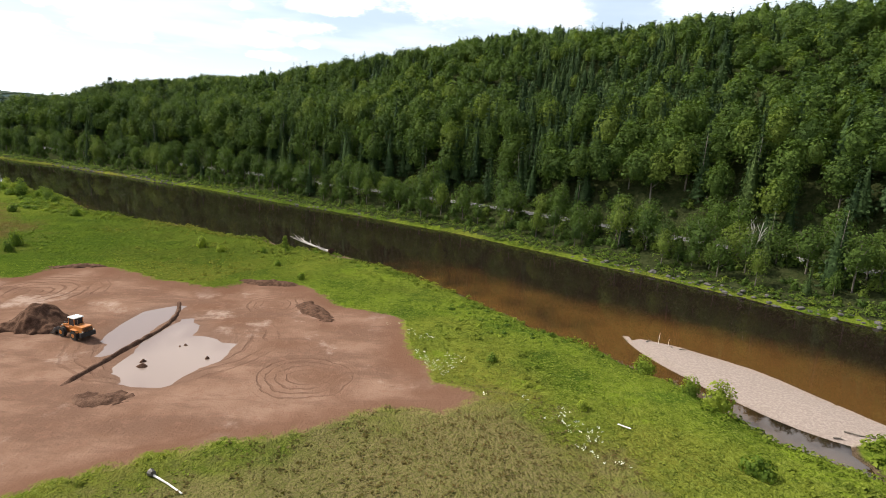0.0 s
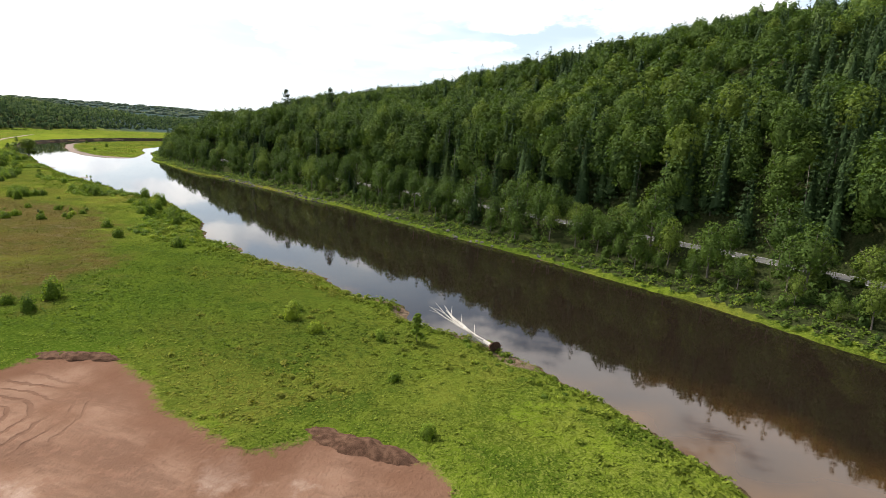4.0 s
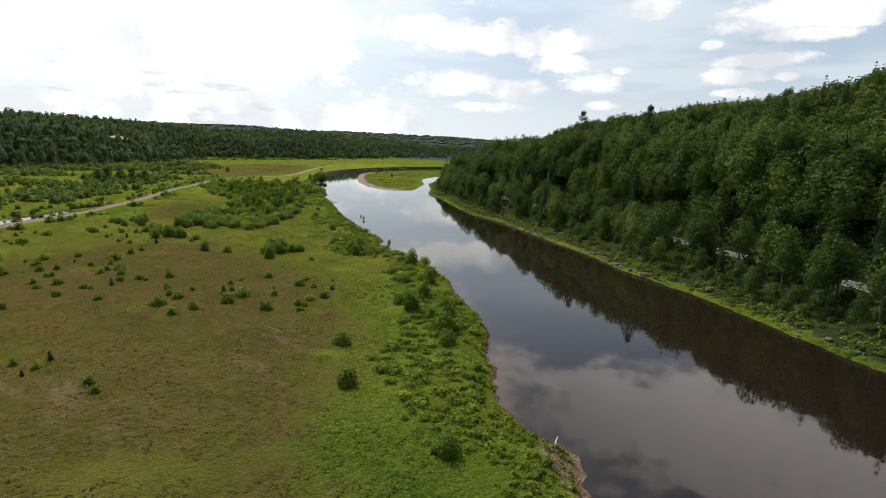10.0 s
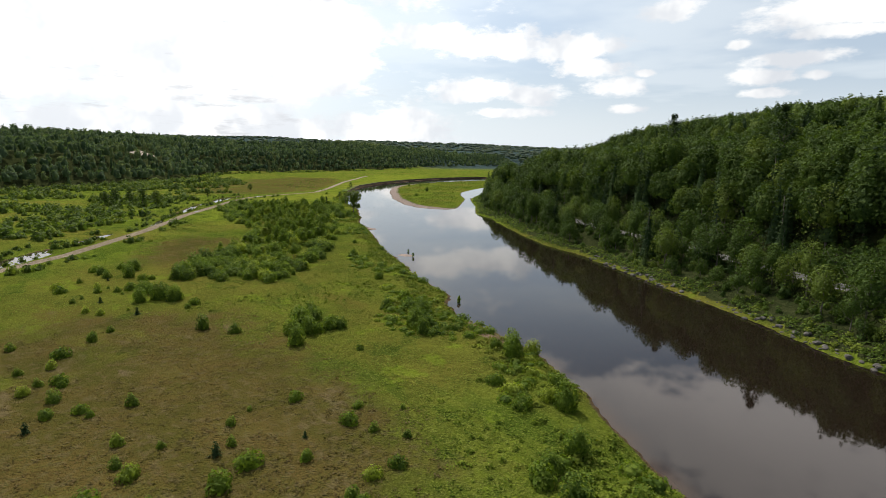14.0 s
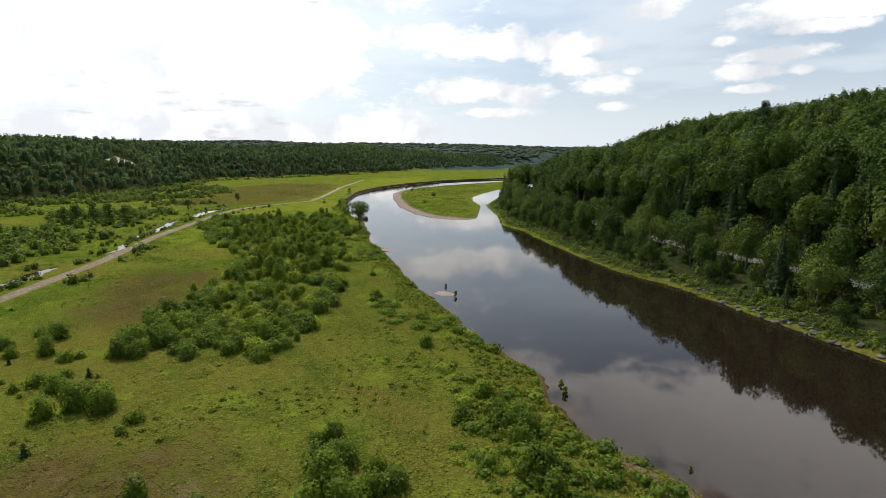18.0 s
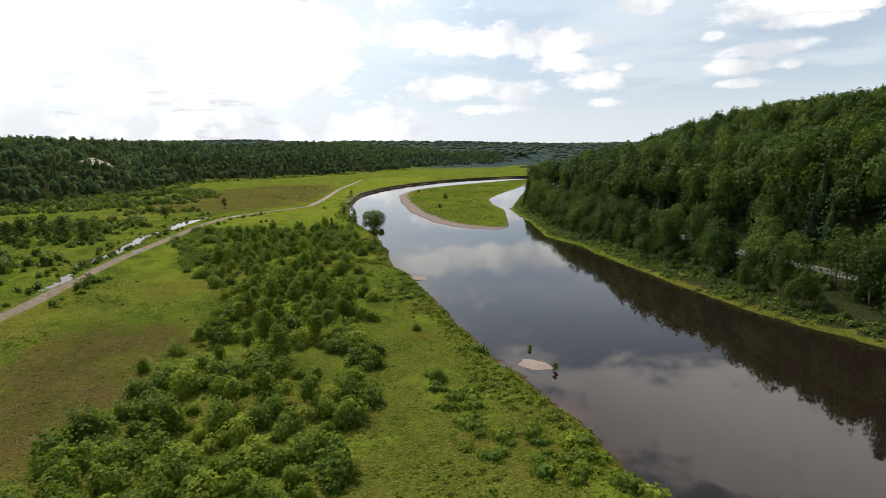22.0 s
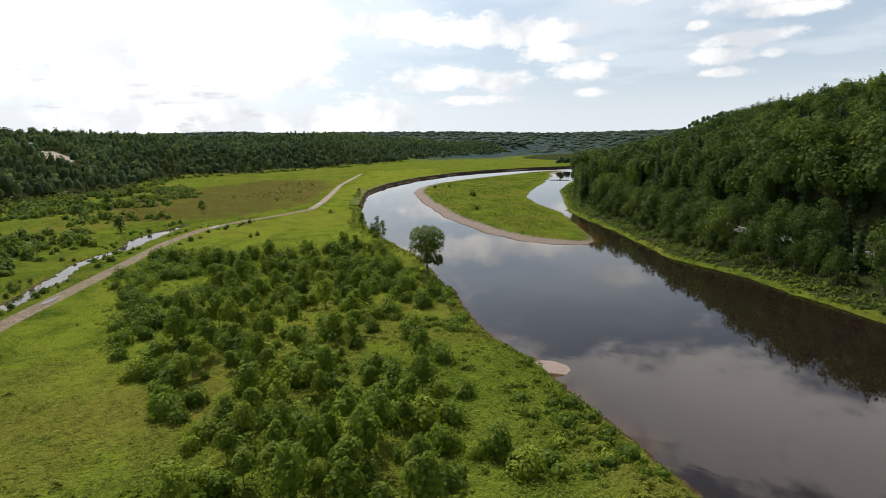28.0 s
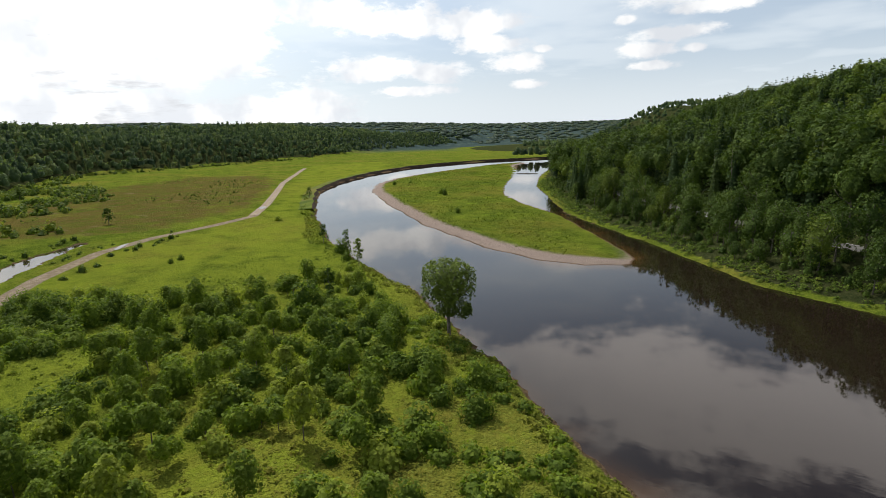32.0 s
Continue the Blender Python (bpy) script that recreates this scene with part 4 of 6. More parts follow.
def scatter(rng, lo, hi, gap, keep):
    """Jittered places on a grid, as far as keep(points) says so."""
    xs, ys = np.meshgrid(np.arange(lo[0], hi[0], gap), np.arange(lo[1], hi[1], gap))
    p = np.stack((xs.ravel(), ys.ravel()), 1) + rng.uniform(-0.48, 0.48, (xs.size, 2)) * gap
    return p[keep(p)]


def copies(models, pick, pos, scale, turn):
    """Arrays of many plants in one: each place takes one of the model arrays, turned and scaled."""
    global TONES
    vs, fs, tones, n = [], [], [], 0
    for k, (mv, mf) in enumerate(models):
        w = np.where(pick == k)[0]
        if not len(w):
            continue
        c, s = np.cos(turn[w])[:, None], np.sin(turn[w])[:, None]
        sc = scale[w][:, None]
        v = np.empty((len(w), len(mv), 3))
        v[:, :, 0] = (mv[:, 0] * c - mv[:, 1] * s) * sc + pos[w, 0:1]
        v[:, :, 1] = (mv[:, 0] * s + mv[:, 1] * c) * sc + pos[w, 1:2]
        v[:, :, 2] = mv[:, 2] * sc + pos[w, 2:3]
        fs.append((mf[None] + n + np.arange(len(w))[:, None, None] * len(mv)).reshape(-1, 4))
        vs.append(v.reshape(-1, 3))
        tones.append(np.repeat(lattice(np.floor(pos[w, 0] * 7), np.floor(pos[w, 1] * 7), 3), len(mv)))
        n += len(w) * len(mv)
    TONES = np.concatenate(tones)
    return np.vstack(vs), np.vstack(fs)


rng = np.random.default_rng(5)

# ---- woods on the hill: trees along the road and the bank one by one, the rest as one wood ----
broad = [plant("deciduous_tree", "green broad-leaved tree with a rounded crown on the far bank", "tree", timber(rng, h, w, bt, 0.22), joined([oval_crown(rng, 260, h * 0.95, w * 0.84, bt, 0.62, 18, 0.12), broad_crown(rng, 620, h, w, bt, 0.5, lb + 3)]), LEAF, "trees on the far bank")
         for h, w, bt, lb in ((12, 10, 0.6, 10), (14, 9.5, 1.2, 11), (10, 9.5, 0.4, 9), (13, 8, 0.8, 10))]
spires = [plant("conifer_tree", "dark green spruce with drooping boughs on the slope", "tree", timber(rng, h, w, 1, 0.2, 0), spire_crown(rng, 700, h, w, 0.6, 0.75), NEEDLE, "conifers on the far bank")
          for h, w in ((15, 5.5), (12, 5.0), (17, 6.0))]


def bank_strip(p):
    z, l = terrain(p)
    d, s = l["right"], l["s"] - 3518
    return l["on_right"] & (s > 395) & (s < 1120) & (d > 6) & (d < 23.5) & (wobble(p, 16, 31) + 0.3 * smooth(8, 14, d) > -0.45)


p = scatter(rng, (-480, 60), (140, 560), 6.3, bank_strip)
z, l = terrain(p)
spots = {}
for i in rng.permutation(len(p)):
    con = rng.uniform() < 0.05
    model = spires[rng.integers(3)] if con else broad[rng.integers(4)]
    sc = rng.uniform(0.72, 1.25) if l["right"][i] > 11 else rng.uniform(0.4, 0.75)
    spots.setdefault(model, []).append((p[i, 0], p[i, 1], sc, rng.uniform(0, 6.28), z[i] - 0.1))
row = scatter(rng, (-480, 60), (140, 560), 9.0, lambda p: (lambda l: l["on_right"] & (l["s"] > 3900) & (l["s"] < 4640) & (l["right"] > 35) & (l["right"] < 47))(terrain(p)[1]))
rz, _ = terrain(row)
for i in range(len(row)):
    model = spires[rng.integers(3)] if rng.uniform() < 0.6 else broad[rng.integers(4)]
    spots.setdefault(model, []).append((row[i, 0], row[i, 1], rng.uniform(1.15, 1.5), rng.uniform(0, 6.28), rz[i] - 0.1))
for model, where in spots.items():
    stand(model, where)
print("single trees", len(p), len(row))

near_models = [oval_crown(rng, 430, h, w, bt, 0.66, 18, 0.12) for h, w, bt in ((14, 6.6, 3.5), (15, 6.0, 4.5), (12.5, 7.0, 3.0))] + [spire_crown(rng, 380, h, w, 1.5, 0.62) for h, w in ((16, 5.2), (14, 4.8))]
edge_models = [oval_crown(rng, 230, h, w, bt, 0.84, 15, 0.12) for h, w, bt in ((14, 6.6, 4.0), (15, 6.0, 5.0), (12.5, 7.0, 3.5))] + [spire_crown(rng, 210, h, w, 3, 0.85) for h, w in ((15.5, 6.0), (14, 5.6))]
hill_models = [oval_crown(rng, 150, h, w, bt, 1.0, 13, 0.1, -0.15, 0.66) for h, w, bt in ((14, 6.8, 5.0), (15, 6.2, 5.6), (12.5, 7.4, 4.0), (13.2, 5.6, 4.6))] + [spire_crown(rng, 140, h, w, 4, 1.0) for h, w in ((15, 6.4), (14, 6.0), (16, 6.2))]
far_models = [oval_crown(rng, 62, h, w, bt, 1.4, 12, 0.12, -0.1, 0.84) for h, w, bt in ((14, 8.0, 0.5), (13, 8.4, 0.0), (15, 7.6, 0.5))] + [spire_crown(rng, 54, h, w, 2, 1.4) for h, w in ((15, 6.6), (14, 6.4))]
valley_models = [oval_crown(rng, 24, h, w, 0.0, 2.0, 11, 0.2, -0.1, 0.78) for h, w in ((14, 9.0), (12, 9.8), (15.5, 8.4))] + [spire_crown(rng, 22, h, w, 0, 1.8) for h, w in ((17, 6.5), (15, 6.5))]


def wood(name, label, p, models, conifer_from, mats, share):
    z, l = terrain(p)
    con = (rng.uniform(0, 1, len(p)) + 0.5 * wobble(p, 45, 33)) < share
    pick = np.where(con, rng.integers(conifer_from, len(models), len(p)), rng.integers(0, conifer_from, len(p)))
    pos = np.column_stack((p, z - 0.3))
    sc, turn = rng.uniform(0.80, 1.18, len(p)) * np.where(l["on_right"], np.interp(l["right"], [34, 60, 130, 220], [1.5, 1.42, 1.2, 1.0]), 1.0), rng.uniform(0, 6.28, len(p))
    for which, mat, tail in ((~con, mats[0], "broad-leaved"), (con, mats[1], "conifer")):
        v, f = copies(models, pick[which], pos[which], sc[which], turn[which])
        tagged(new(name, mesh_from(name, v, f, [mat])), label % tail, "forest", kind="stuff")
    print(name, len(p), len(f))


def front_zone(p, l):
    return l["on_right"] & (l["right"] < 60) & (p[:, 0] > -250) & (p[:, 0] < 100)


def front(p):
    _, l = terrain(p)
    return front_zone(p, l) & (l["right"] > 36) & ((l["right"] > 42) | (wobble(p, 5, 44) > -0.6))


wood("lower_forest", "tall %s forest rising behind the road", scatter(rng, (-560, 0), (300, 760), 5.1, lambda p: (lambda l: l["on_right"] & (((l["right"] > 36) & (l["right"] < 74) & ((l["right"] > 42) | (wobble(p, 5, 44) > -0.6)) & ~front_zone(p, l)) | ((l["right"] > 9) & (l["right"] < 24) & (l["s"] > 4630))) & (l["s"] > 3890) & (l["s"] < 4980))(terrain(p)[1])), edge_models, 3, (LEAF, NEEDLE), 0.36)
wood("front_forest", "tall %s trees at the foot of the hill behind the road", scatter(rng, (-330, 0), (140, 500), 4.9, front), near_models, 3, (LEAF, NEEDLE), 0.34)
wood("hillside_forest", "dense %s forest covering the steep hillside", scatter(rng, (-640, -60), (420, 960), 5.7, lambda p: (lambda l: l["on_right"] & (l["right"] > 72) & (l["right"] < 150) & (l["s"] > 3910) & (l["s"] < 4930))(terrain(p)[1])), hill_models, 4, (LEAF, NEEDLE), 0.36)
wood("hilltop_forest", "dense %s forest on the hilltop", scatter(rng, (-640, -60), (520, 960), 7.0, lambda p: (lambda l: l["on_right"] & (l["right"] > 148) & (l["right"] < 235) & (l["s"] > 3860) & (l["s"] < 4890))(terrain(p)[1])), far_models, 3, (LEAF, NEEDLE), 0.34)
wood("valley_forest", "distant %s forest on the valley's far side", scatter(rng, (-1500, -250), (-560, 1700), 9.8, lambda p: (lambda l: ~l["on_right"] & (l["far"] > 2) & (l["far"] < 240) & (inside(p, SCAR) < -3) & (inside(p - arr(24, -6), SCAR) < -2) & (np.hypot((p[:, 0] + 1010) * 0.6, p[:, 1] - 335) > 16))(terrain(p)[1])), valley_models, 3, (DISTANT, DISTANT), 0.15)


def bank_scrub(p):
    _, l = terrain(p)
    d, s = l["right"], l["s"]
    under = ((d > 4.5) & (d < 24)) | ((d > 33.5) & (d < 44))
    return l["on_right"] & (s > 3890) & (s < 4760) & under & (wobble(p, 9, 35) > -0.55)


p = scatter(rng, (-560, 40), (150, 620), 4.0, bank_scrub)
z, l = terrain(p)
v, f = copies([dome_crown(rng, 26, 2.6, 3.6, 0.85), dome_crown(rng, 26, 3.6, 3.8, 0.9)], rng.integers(0, 2, len(p)), np.column_stack((p, z - 0.1)), np.clip(0.35 + 0.05 * l["right"], 0.4, 1.1) * rng.uniform(0.7, 1.2, len(p)), rng.uniform(0, 6.28, len(p)))
tagged(new("bank_scrub", mesh_from("bank_scrub", v, f, [LEAF])), "dense green underbrush between the trees of the far bank", "shrubs", kind="stuff")


# ---- shrubs and saplings on the plain ----
SAPLING = foliage("sapling_leaves", (0.085, 0.130, 0.016), (0.135, 0.190, 0.024), (0.200, 0.250, 0.040), 0.36, airy=5.0, gaps=0.36)
shrubs = [plant("shrub", lab, "shrub", None, dome_crown(rng, n, h, w, lf), SHRUB, "shrubs on the plain", "foliage")
          for lab, n, h, w, lf in (("rounded dark green alder shrub in the meadow", 460, 2.6, 3.4, 0.30), ("low spreading green shrub in the meadow", 300, 1.7, 3.2, 0.34),
                                   ("small dense dark green shrub standing in dry grass", 200, 1.6, 1.8, 0.28), ("tall bushy green shrub in the thicket", 520, 3.4, 3.5, 0.32))]
saplings = [plant("sapling", lab, "young tree", timber(rng, h, w, 0.2, 0.06, 4), oval_crown(rng, n, h, w, 0.1, lf, 10, 0.18), SAPLING, "saplings in the thicket", "foliage")
            for lab, n, h, w, lf in (("slender light green sapling in the thicket", 400, 4.4, 2.7, 0.32), ("young leafy poplar sapling in the thicket", 460, 5.2, 2.9, 0.34))]
firs = [plant("fir_sapling", "small dark conical fir in the meadow", "young tree", None, spire_crown(rng, 170, 2.0, 1.5, 0.05, 0.38), NEEDLE, "small firs in the meadow", "foliage")]

THICKET_1 = arr((-420, 279), (-414, 322), (-330, 275), (-291, 246), (-279, 233), (-262, 214), (-286, 192), (-302, 196), (-316, 221), (-363, 254))
THICKET_2 = arr((-356, 250), (-405, 262), (-472, 299), (-455, 352), (-400, 318), (-329, 272), (-308, 255), (-280, 238), (-296, 215), (-320, 225))
THICKET_3 = arr((-486, 278), (-462, 303), (-444, 311), (-434, 340), (-411, 324), (-390, 306), (-372, 298), (-356, 285), (-338, 276), (-345, 260), (-363, 253), (-403, 256))
DENSE_1 = arr((-327, 228), (-343, 241), (-353, 250), (-379, 260), (-405, 277), (-389, 291), (-355, 281), (-332, 274), (-313, 257), (-303, 246))
DENSE_2 = arr((-288, 194), (-300, 204), (-324, 227), (-352, 249), (-385, 265), (-361, 286), (-311, 258), (-284, 238), (-271, 223), (-262, 214))
DRY_SCATTER = arr((-300, 150), (-290, 205), (-215, 210), (-150, 180), (-140, 150), (-190, 105), (-250, 110))


def thick(p):
    a, b, c = inside(p, THICKET_1), inside(p, THICKET_2), inside(p, THICKET_3)
    dense = np.maximum(inside(p, DENSE_1), inside(p, DENSE_2)) + 3 * wobble(p, 8, 46)
    _, l = terrain(p)
    return ((np.max((a, b, c, dense), 0) > 0) & (wobble(p, 9, 41) + 0.6 * wobble(p, 22, 42) > np.where(dense > 0, -0.62, np.where(c > 0, -0.32, np.where(b > 0, -0.15, 0.05))))) & (l["river"] < -9) & (l["road"] > 5)


p = scatter(rng, (-500, 180), (-250, 370), 3.6, thick)
z, l = terrain(p)
core = inside(p, THICKET_2) + 6 * wobble(p, 12, 45)
places = {}
taken = {"shrub": 0, "sapling": 0}
rest = []
for i in rng.permutation(len(p)):
    young = core[i] > 5 and rng.uniform() < 0.32
    if taken["sapling" if young else "shrub"] < (180 if young else 60):
        model = saplings[rng.integers(2)] if young else shrubs[rng.choice((0, 0, 3, 1))]
        taken["sapling" if young else "shrub"] += 1
        places.setdefault(model, []).append((p[i, 0], p[i, 1], (rng.choice((0.9, 1.15, 1.4)) if young else rng.choice((0.6, 0.95, 1.15, 1.35, 1.55))) * rng.uniform(0.85, 1.1), rng.uniform(0, 6.28), z[i] - 0.05))
    else:
        rest.append(i)
rest = np.array(rest)
print("thicket", len(p), taken)
small = [dome_crown(rng, 200, 2.9, 3.7, 0.42), oval_crown(rng, 180, 4.0, 3.0, 0.0, 0.42, 12, 0.12)]
if len(rest):
    v, f = copies(small, (core[rest] > 8) * (rng.uniform(0, 1, len(rest)) < 0.3).astype(int), np.column_stack((p[rest], z[rest] - 0.05)), rng.uniform(0.6, 1.4, len(rest)), rng.uniform(0, 6.28, len(rest)))
    tagged(new("thicket", mesh_from("thicket", v, f, [SHRUB])), "dense green thicket of alder and young poplar", "shrubs", kind="stuff")

# bushes that stand by themselves: x, y, scale; along the bank and in the meadow
BUSHES = [(-100, 123, 1.1), (-97, 117, 0.8), (-103, 118, 0.7), (-113, 163, 1.0), (-141, 190, 1.5), (-136, 186, 1.0), (-60, 131, 0.8), (-54, 128, 0.7), (-132, 117, 0.9), (-37, 118, 0.5),
          (-29, 108, 0.6), (8, 73, 0.5), (18, 60, 0.5), (30, 73, 1.0), (34, 67, 0.9), (36, 63, 1.1), (33, 49, 1.1), (-44, 129, 0.5), (-88, 102, 0.6), (-62, 135, 0.7)]
BUSHES_2 = [(-219, 226, 1.5), (-223, 228, 1.3), (-210, 221, 1.4), (-206, 218, 1.0), (-228, 231, 1.0), (-154, 194, 1.2), (-149, 198, 1.0), (-160, 203, 1.0), (-147, 173, 1.0), (-134, 165, 1.0),
            (-226, 203, 1.3), (-222, 198, 1.2), (-216, 196, 1.1), (-229, 206, 1.1), (-220, 205, 1.0), (-233, 208, 0.9), (-236, 186, 0.9), (-230, 190, 0.8), (-286, 254, 0.9), (-250, 239, 1.0)]
BUSHES_3 = [(-304, 230, 0.8), (-285, 233, 0.8), (-324, 222, 0.8), (-307, 268, 0.6), (-408, 319, 1.5), (-413, 325, 1.5), (-420, 331, 1.4), (-434, 340, 1.3), (-426, 336, 1.2), (-442, 345, 1.2),
            (-504, 330, 0.6), (-506, 334, 0.7), (-476, 371, 1.2), (-463, 360, 1.0), (-453, 352, 1.0), (-380, 293, 1.0), (-384, 310, 1.4), (-397, 318, 1.3), (-472, 366, 1.4), (-545, 395, 0.9)]
CLUSTERS = [(-226, 203, 7, 13), (-272, 186, 7, 9), (-262, 190, 3, 3), (-288, 197, 6, 7), (-302, 184, 8, 8), (-220, 226, 5, 5), (-208, 219, 4, 4), (-153, 196, 9, 6), (-172, 213, 8, 5), (-188, 222, 7, 4),
            (-478, 299, 9, 7), (-458, 303, 8, 8), (-443, 313, 7, 7), (-430, 328, 7, 7), (-416, 326, 6, 6), (-395, 316, 7, 6), (-485, 289, 4, 5), (-476, 292, 5, 6), (-468, 297, 5, 6), (-460, 303, 5, 5), (-464, 283, 3, 3)]
BUSHES += [(-618, 562, 1.0), (-621, 548, 0.9), (-551, 515, 1.2), (-545, 510, 1.1), (-494, 454, 0.8), (-197, 150, 0.6), (-180, 162, 0.6), (-241, 168, 0.7), (-216, 159, 0.7), (-221, 156, 0.6), (-169, 179, 0.6), (-167, 177, 0.5), (-208, 150, 0.6)]
BUSHES_4 = [(x + rng.uniform(-r, r), y + rng.uniform(-r, r) * 0.7, rng.uniform(0.7, 1.25) * (1.4 if x < -390 else 1.0)) for x, y, r, n in CLUSTERS for _ in range(n)]
for k, row in enumerate((BUSHES, BUSHES_2, BUSHES_3, BUSHES_4)):
    for x, y, sc in row:
        places.setdefault(shrubs[rng.choice((0, 0, 1, 3))], []).append((x, y, sc, rng.uniform(0, 6.28), ground_at(x, y) - 0.05))


def dry_spots(p):
    return (inside(p, DRY_SCATTER) > 0) & (wobble(p, 26, 47) + 0.5 * wobble(p, 9, 48) > 0.2)


p = scatter(rng, (-305, 100), (-135, 215), 6.2, dry_spots)
z, l = terrain(p)
for i in range(len(p)):
    model = firs[0] if rng.uniform() < 0.15 else shrubs[rng.choice((1, 2, 2))]
    places.setdefault(model, []).append((p[i, 0], p[i, 1], rng.uniform(0.45, 1.15), rng.uniform(0, 6.28), z[i] - 0.05))
for model, where in places.items():
    stand(model, where)

MARSH = arr((-330, 110), (-380, 180), (-440, 222), (-520, 268), (-556, 318), (-590, 345), (-640, 345), (-720, 400), (-830, 430), (-860, 380), (-750, 250), (-700, 150), (-640, 20), (-420, 40))
p = scatter(rng, (-900, 0), (-320, 450), 5.6, lambda p: (lambda l: ~l["on_right"] & (inside(p, MARSH) > 0) & (wobble(p, 34, 51) + 0.5 * wobble(p, 11, 52) > -0.16) & (l["creek"] < -np.where(p[:, 0] < -420, 4.5, 2.0)) & (l["road"] > 6))(terrain(p)[1]))
field_dots = scatter(rng, (-860, 330), (-580, 560), 7.0, lambda p: (inside(p, DRY_5) > 6) & (wobble(p, 30, 55) > 0.25))
edge_row = scatter(rng, (-1150, 60), (-640, 800), 8.0, lambda p: (lambda l: ~l["on_right"] & (l["far"] > -26) & (l["far"] < 3) & (wobble(p, 30, 53) > -0.2))(terrain(p)[1]))
road_row = scatter(rng, (-560, 60), (-250, 360), 3.4, lambda p: (lambda l: (np.abs(l["road"] - 6.8) < 1.9) & (wobble(p, 15, 54) > 0.1) & (l["creek"] < -0.8))(terrain(p)[1]))
creek_row = scatter(rng, (-580, 60), (-250, 350), 3.6, lambda p: (lambda l: (l["creek"] < -1.0) & (l["creek"] > -5.5) & (l["road"] > 4.5) & ~l["on_right"] & (wobble(p, 12, 56) > 0.05))(terrain(p)[1]))
p = np.vstack((p, edge_row, road_row, creek_row, field_dots))
z, _ = terrain(p)
size = np.r_[rng.uniform(0.5, 1.9, len(p) - len(field_dots) - len(road_row) - len(creek_row)), np.where(np.r_[road_row, creek_row][:, 0] < -420, rng.uniform(0.32, 0.85, len(road_row) + len(creek_row)), rng.uniform(0.45, 1.2, len(road_row) + len(creek_row))), rng.uniform(0.25, 0.5, len(field_dots))]
v, f = copies([dome_crown(rng, 28, 2.8, 3.4, 0.9), dome_crown(rng, 22, 1.8, 3.0, 0.85)], rng.integers(0, 2, len(p)), np.column_stack((p, z - 0.05)), size, rng.uniform(0, 6.28, len(p)))
tagged(new("marsh_scrub", mesh_from("marsh_scrub", v, f, [SCRUB])), "scattered green scrub in the wet meadow", "shrubs", kind="stuff")

p = scatter(rng, (-420, 30), (50, 350), 2.6, lambda p: (lambda l: ~l["on_right"] & (l["river"] < -2) & (l["river"] > np.interp(p[:, 0], [-130, -100], [-16, -9]) - 6 * wobble(p, 24, 57)) & (wobble(p, 10, 58) > np.interp(p[:, 0], [-240, -225, -120, -100], [0.12, -0.2, -0.2, 0.12])) & (l["dirt"] < -8))(terrain(p)[1]))
z, _ = terrain(p)
v, f = copies([dome_crown(rng, 64, 1.25, 3.5, 0.44), dome_crown(rng, 60, 0.95, 3.2, 0.42)], rng.integers(0, 2, len(p)), np.column_stack((p, z - 0.05)), rng.uniform(0.5, 1.25, len(p)) * np.interp(p[:, 0], [-150, -90], [1.0, 0.42]), rng.uniform(0, 6.28, len(p)))
tagged(new("bank_bushes", mesh_from("bank_bushes", v, f, [SHRUB])), "low green bushes along the near river bank", "shrubs", kind="stuff")

# ---- single trees ----
def lone_tree(name, label, height, width, bottom, n, leaf, x, y, mat, thick_, lobes=10, limbs=7, crown=broad_crown, group=""):
    wood_ = timber(rng, height, width, bottom, thick_, limbs)
    lv = broad_crown(rng, n, height, width, bottom, leaf, lobes) if crown is broad_crown else crown(rng, n, height, width, bottom, leaf)
    t = plant(name, label, "tree", wood_, lv, mat, group)
    t.matrix_basis = pose(x, y, ground_at(x, y) - 0.1)
    return t


def vase_crown(rng, n, height, width, bottom, leaf):
    """A crown that widens upward, with leafy shoots round the stem."""
    v, f = oval_crown(rng, n, height, width, height * 0.26, leaf, 17, -0.16)
    low_v, low_f = oval_crown(rng, n // 4, height * 0.62, width * 0.58, bottom, leaf, 9, -0.1)
    side_v, side_f = oval_crown(rng, n // 8, height * 0.42, width * 0.34, bottom + 0.8, leaf, 7, 0.1)
    return joined([(v, f), (low_v, low_f), (side_v + (width * 0.22, width * 0.24, 0), side_f)])


lone_tree("maple_tree", "tall broad-leaved tree standing alone at the river's edge", 13.5, 9.6, 0.6, 1900, 0.62, -404.5, 331.0, LEAF, 0.35, crown=vase_crown)
for x, y, h in ((-521, 229, 11), (-516, 236, 12), (-510, 242, 11), (-503, 248, 10), (-525, 224, 9)):
    lone_tree("willow_tree", "dark green tree in a short row on the meadow", h, 8.5, 1.0, 420, 1.0, x, y, LEAF, 0.25, group="row of trees on the meadow")
for x, y, h, w in ((-472, 368, 8.5, 3.5), (-455, 357, 8, 3.6), (-436, 331, 8, 3.0), (-600, 455, 7, 5), (-490, 374, 6.5, 4)):
    lone_tree("poplar_tree", "slim young poplar standing above the bank scrub", h, w, 0.8, 260, 0.6, x, y, LEAF, 0.12, 9, group="young trees on the bank")
lone_tree("young_willow", "thin yellow-green willow on the river bank", 4.6, 2.3, 0.1, 420, 0.36, -39.2, 131.0, SAPLING, 0.07, 9)


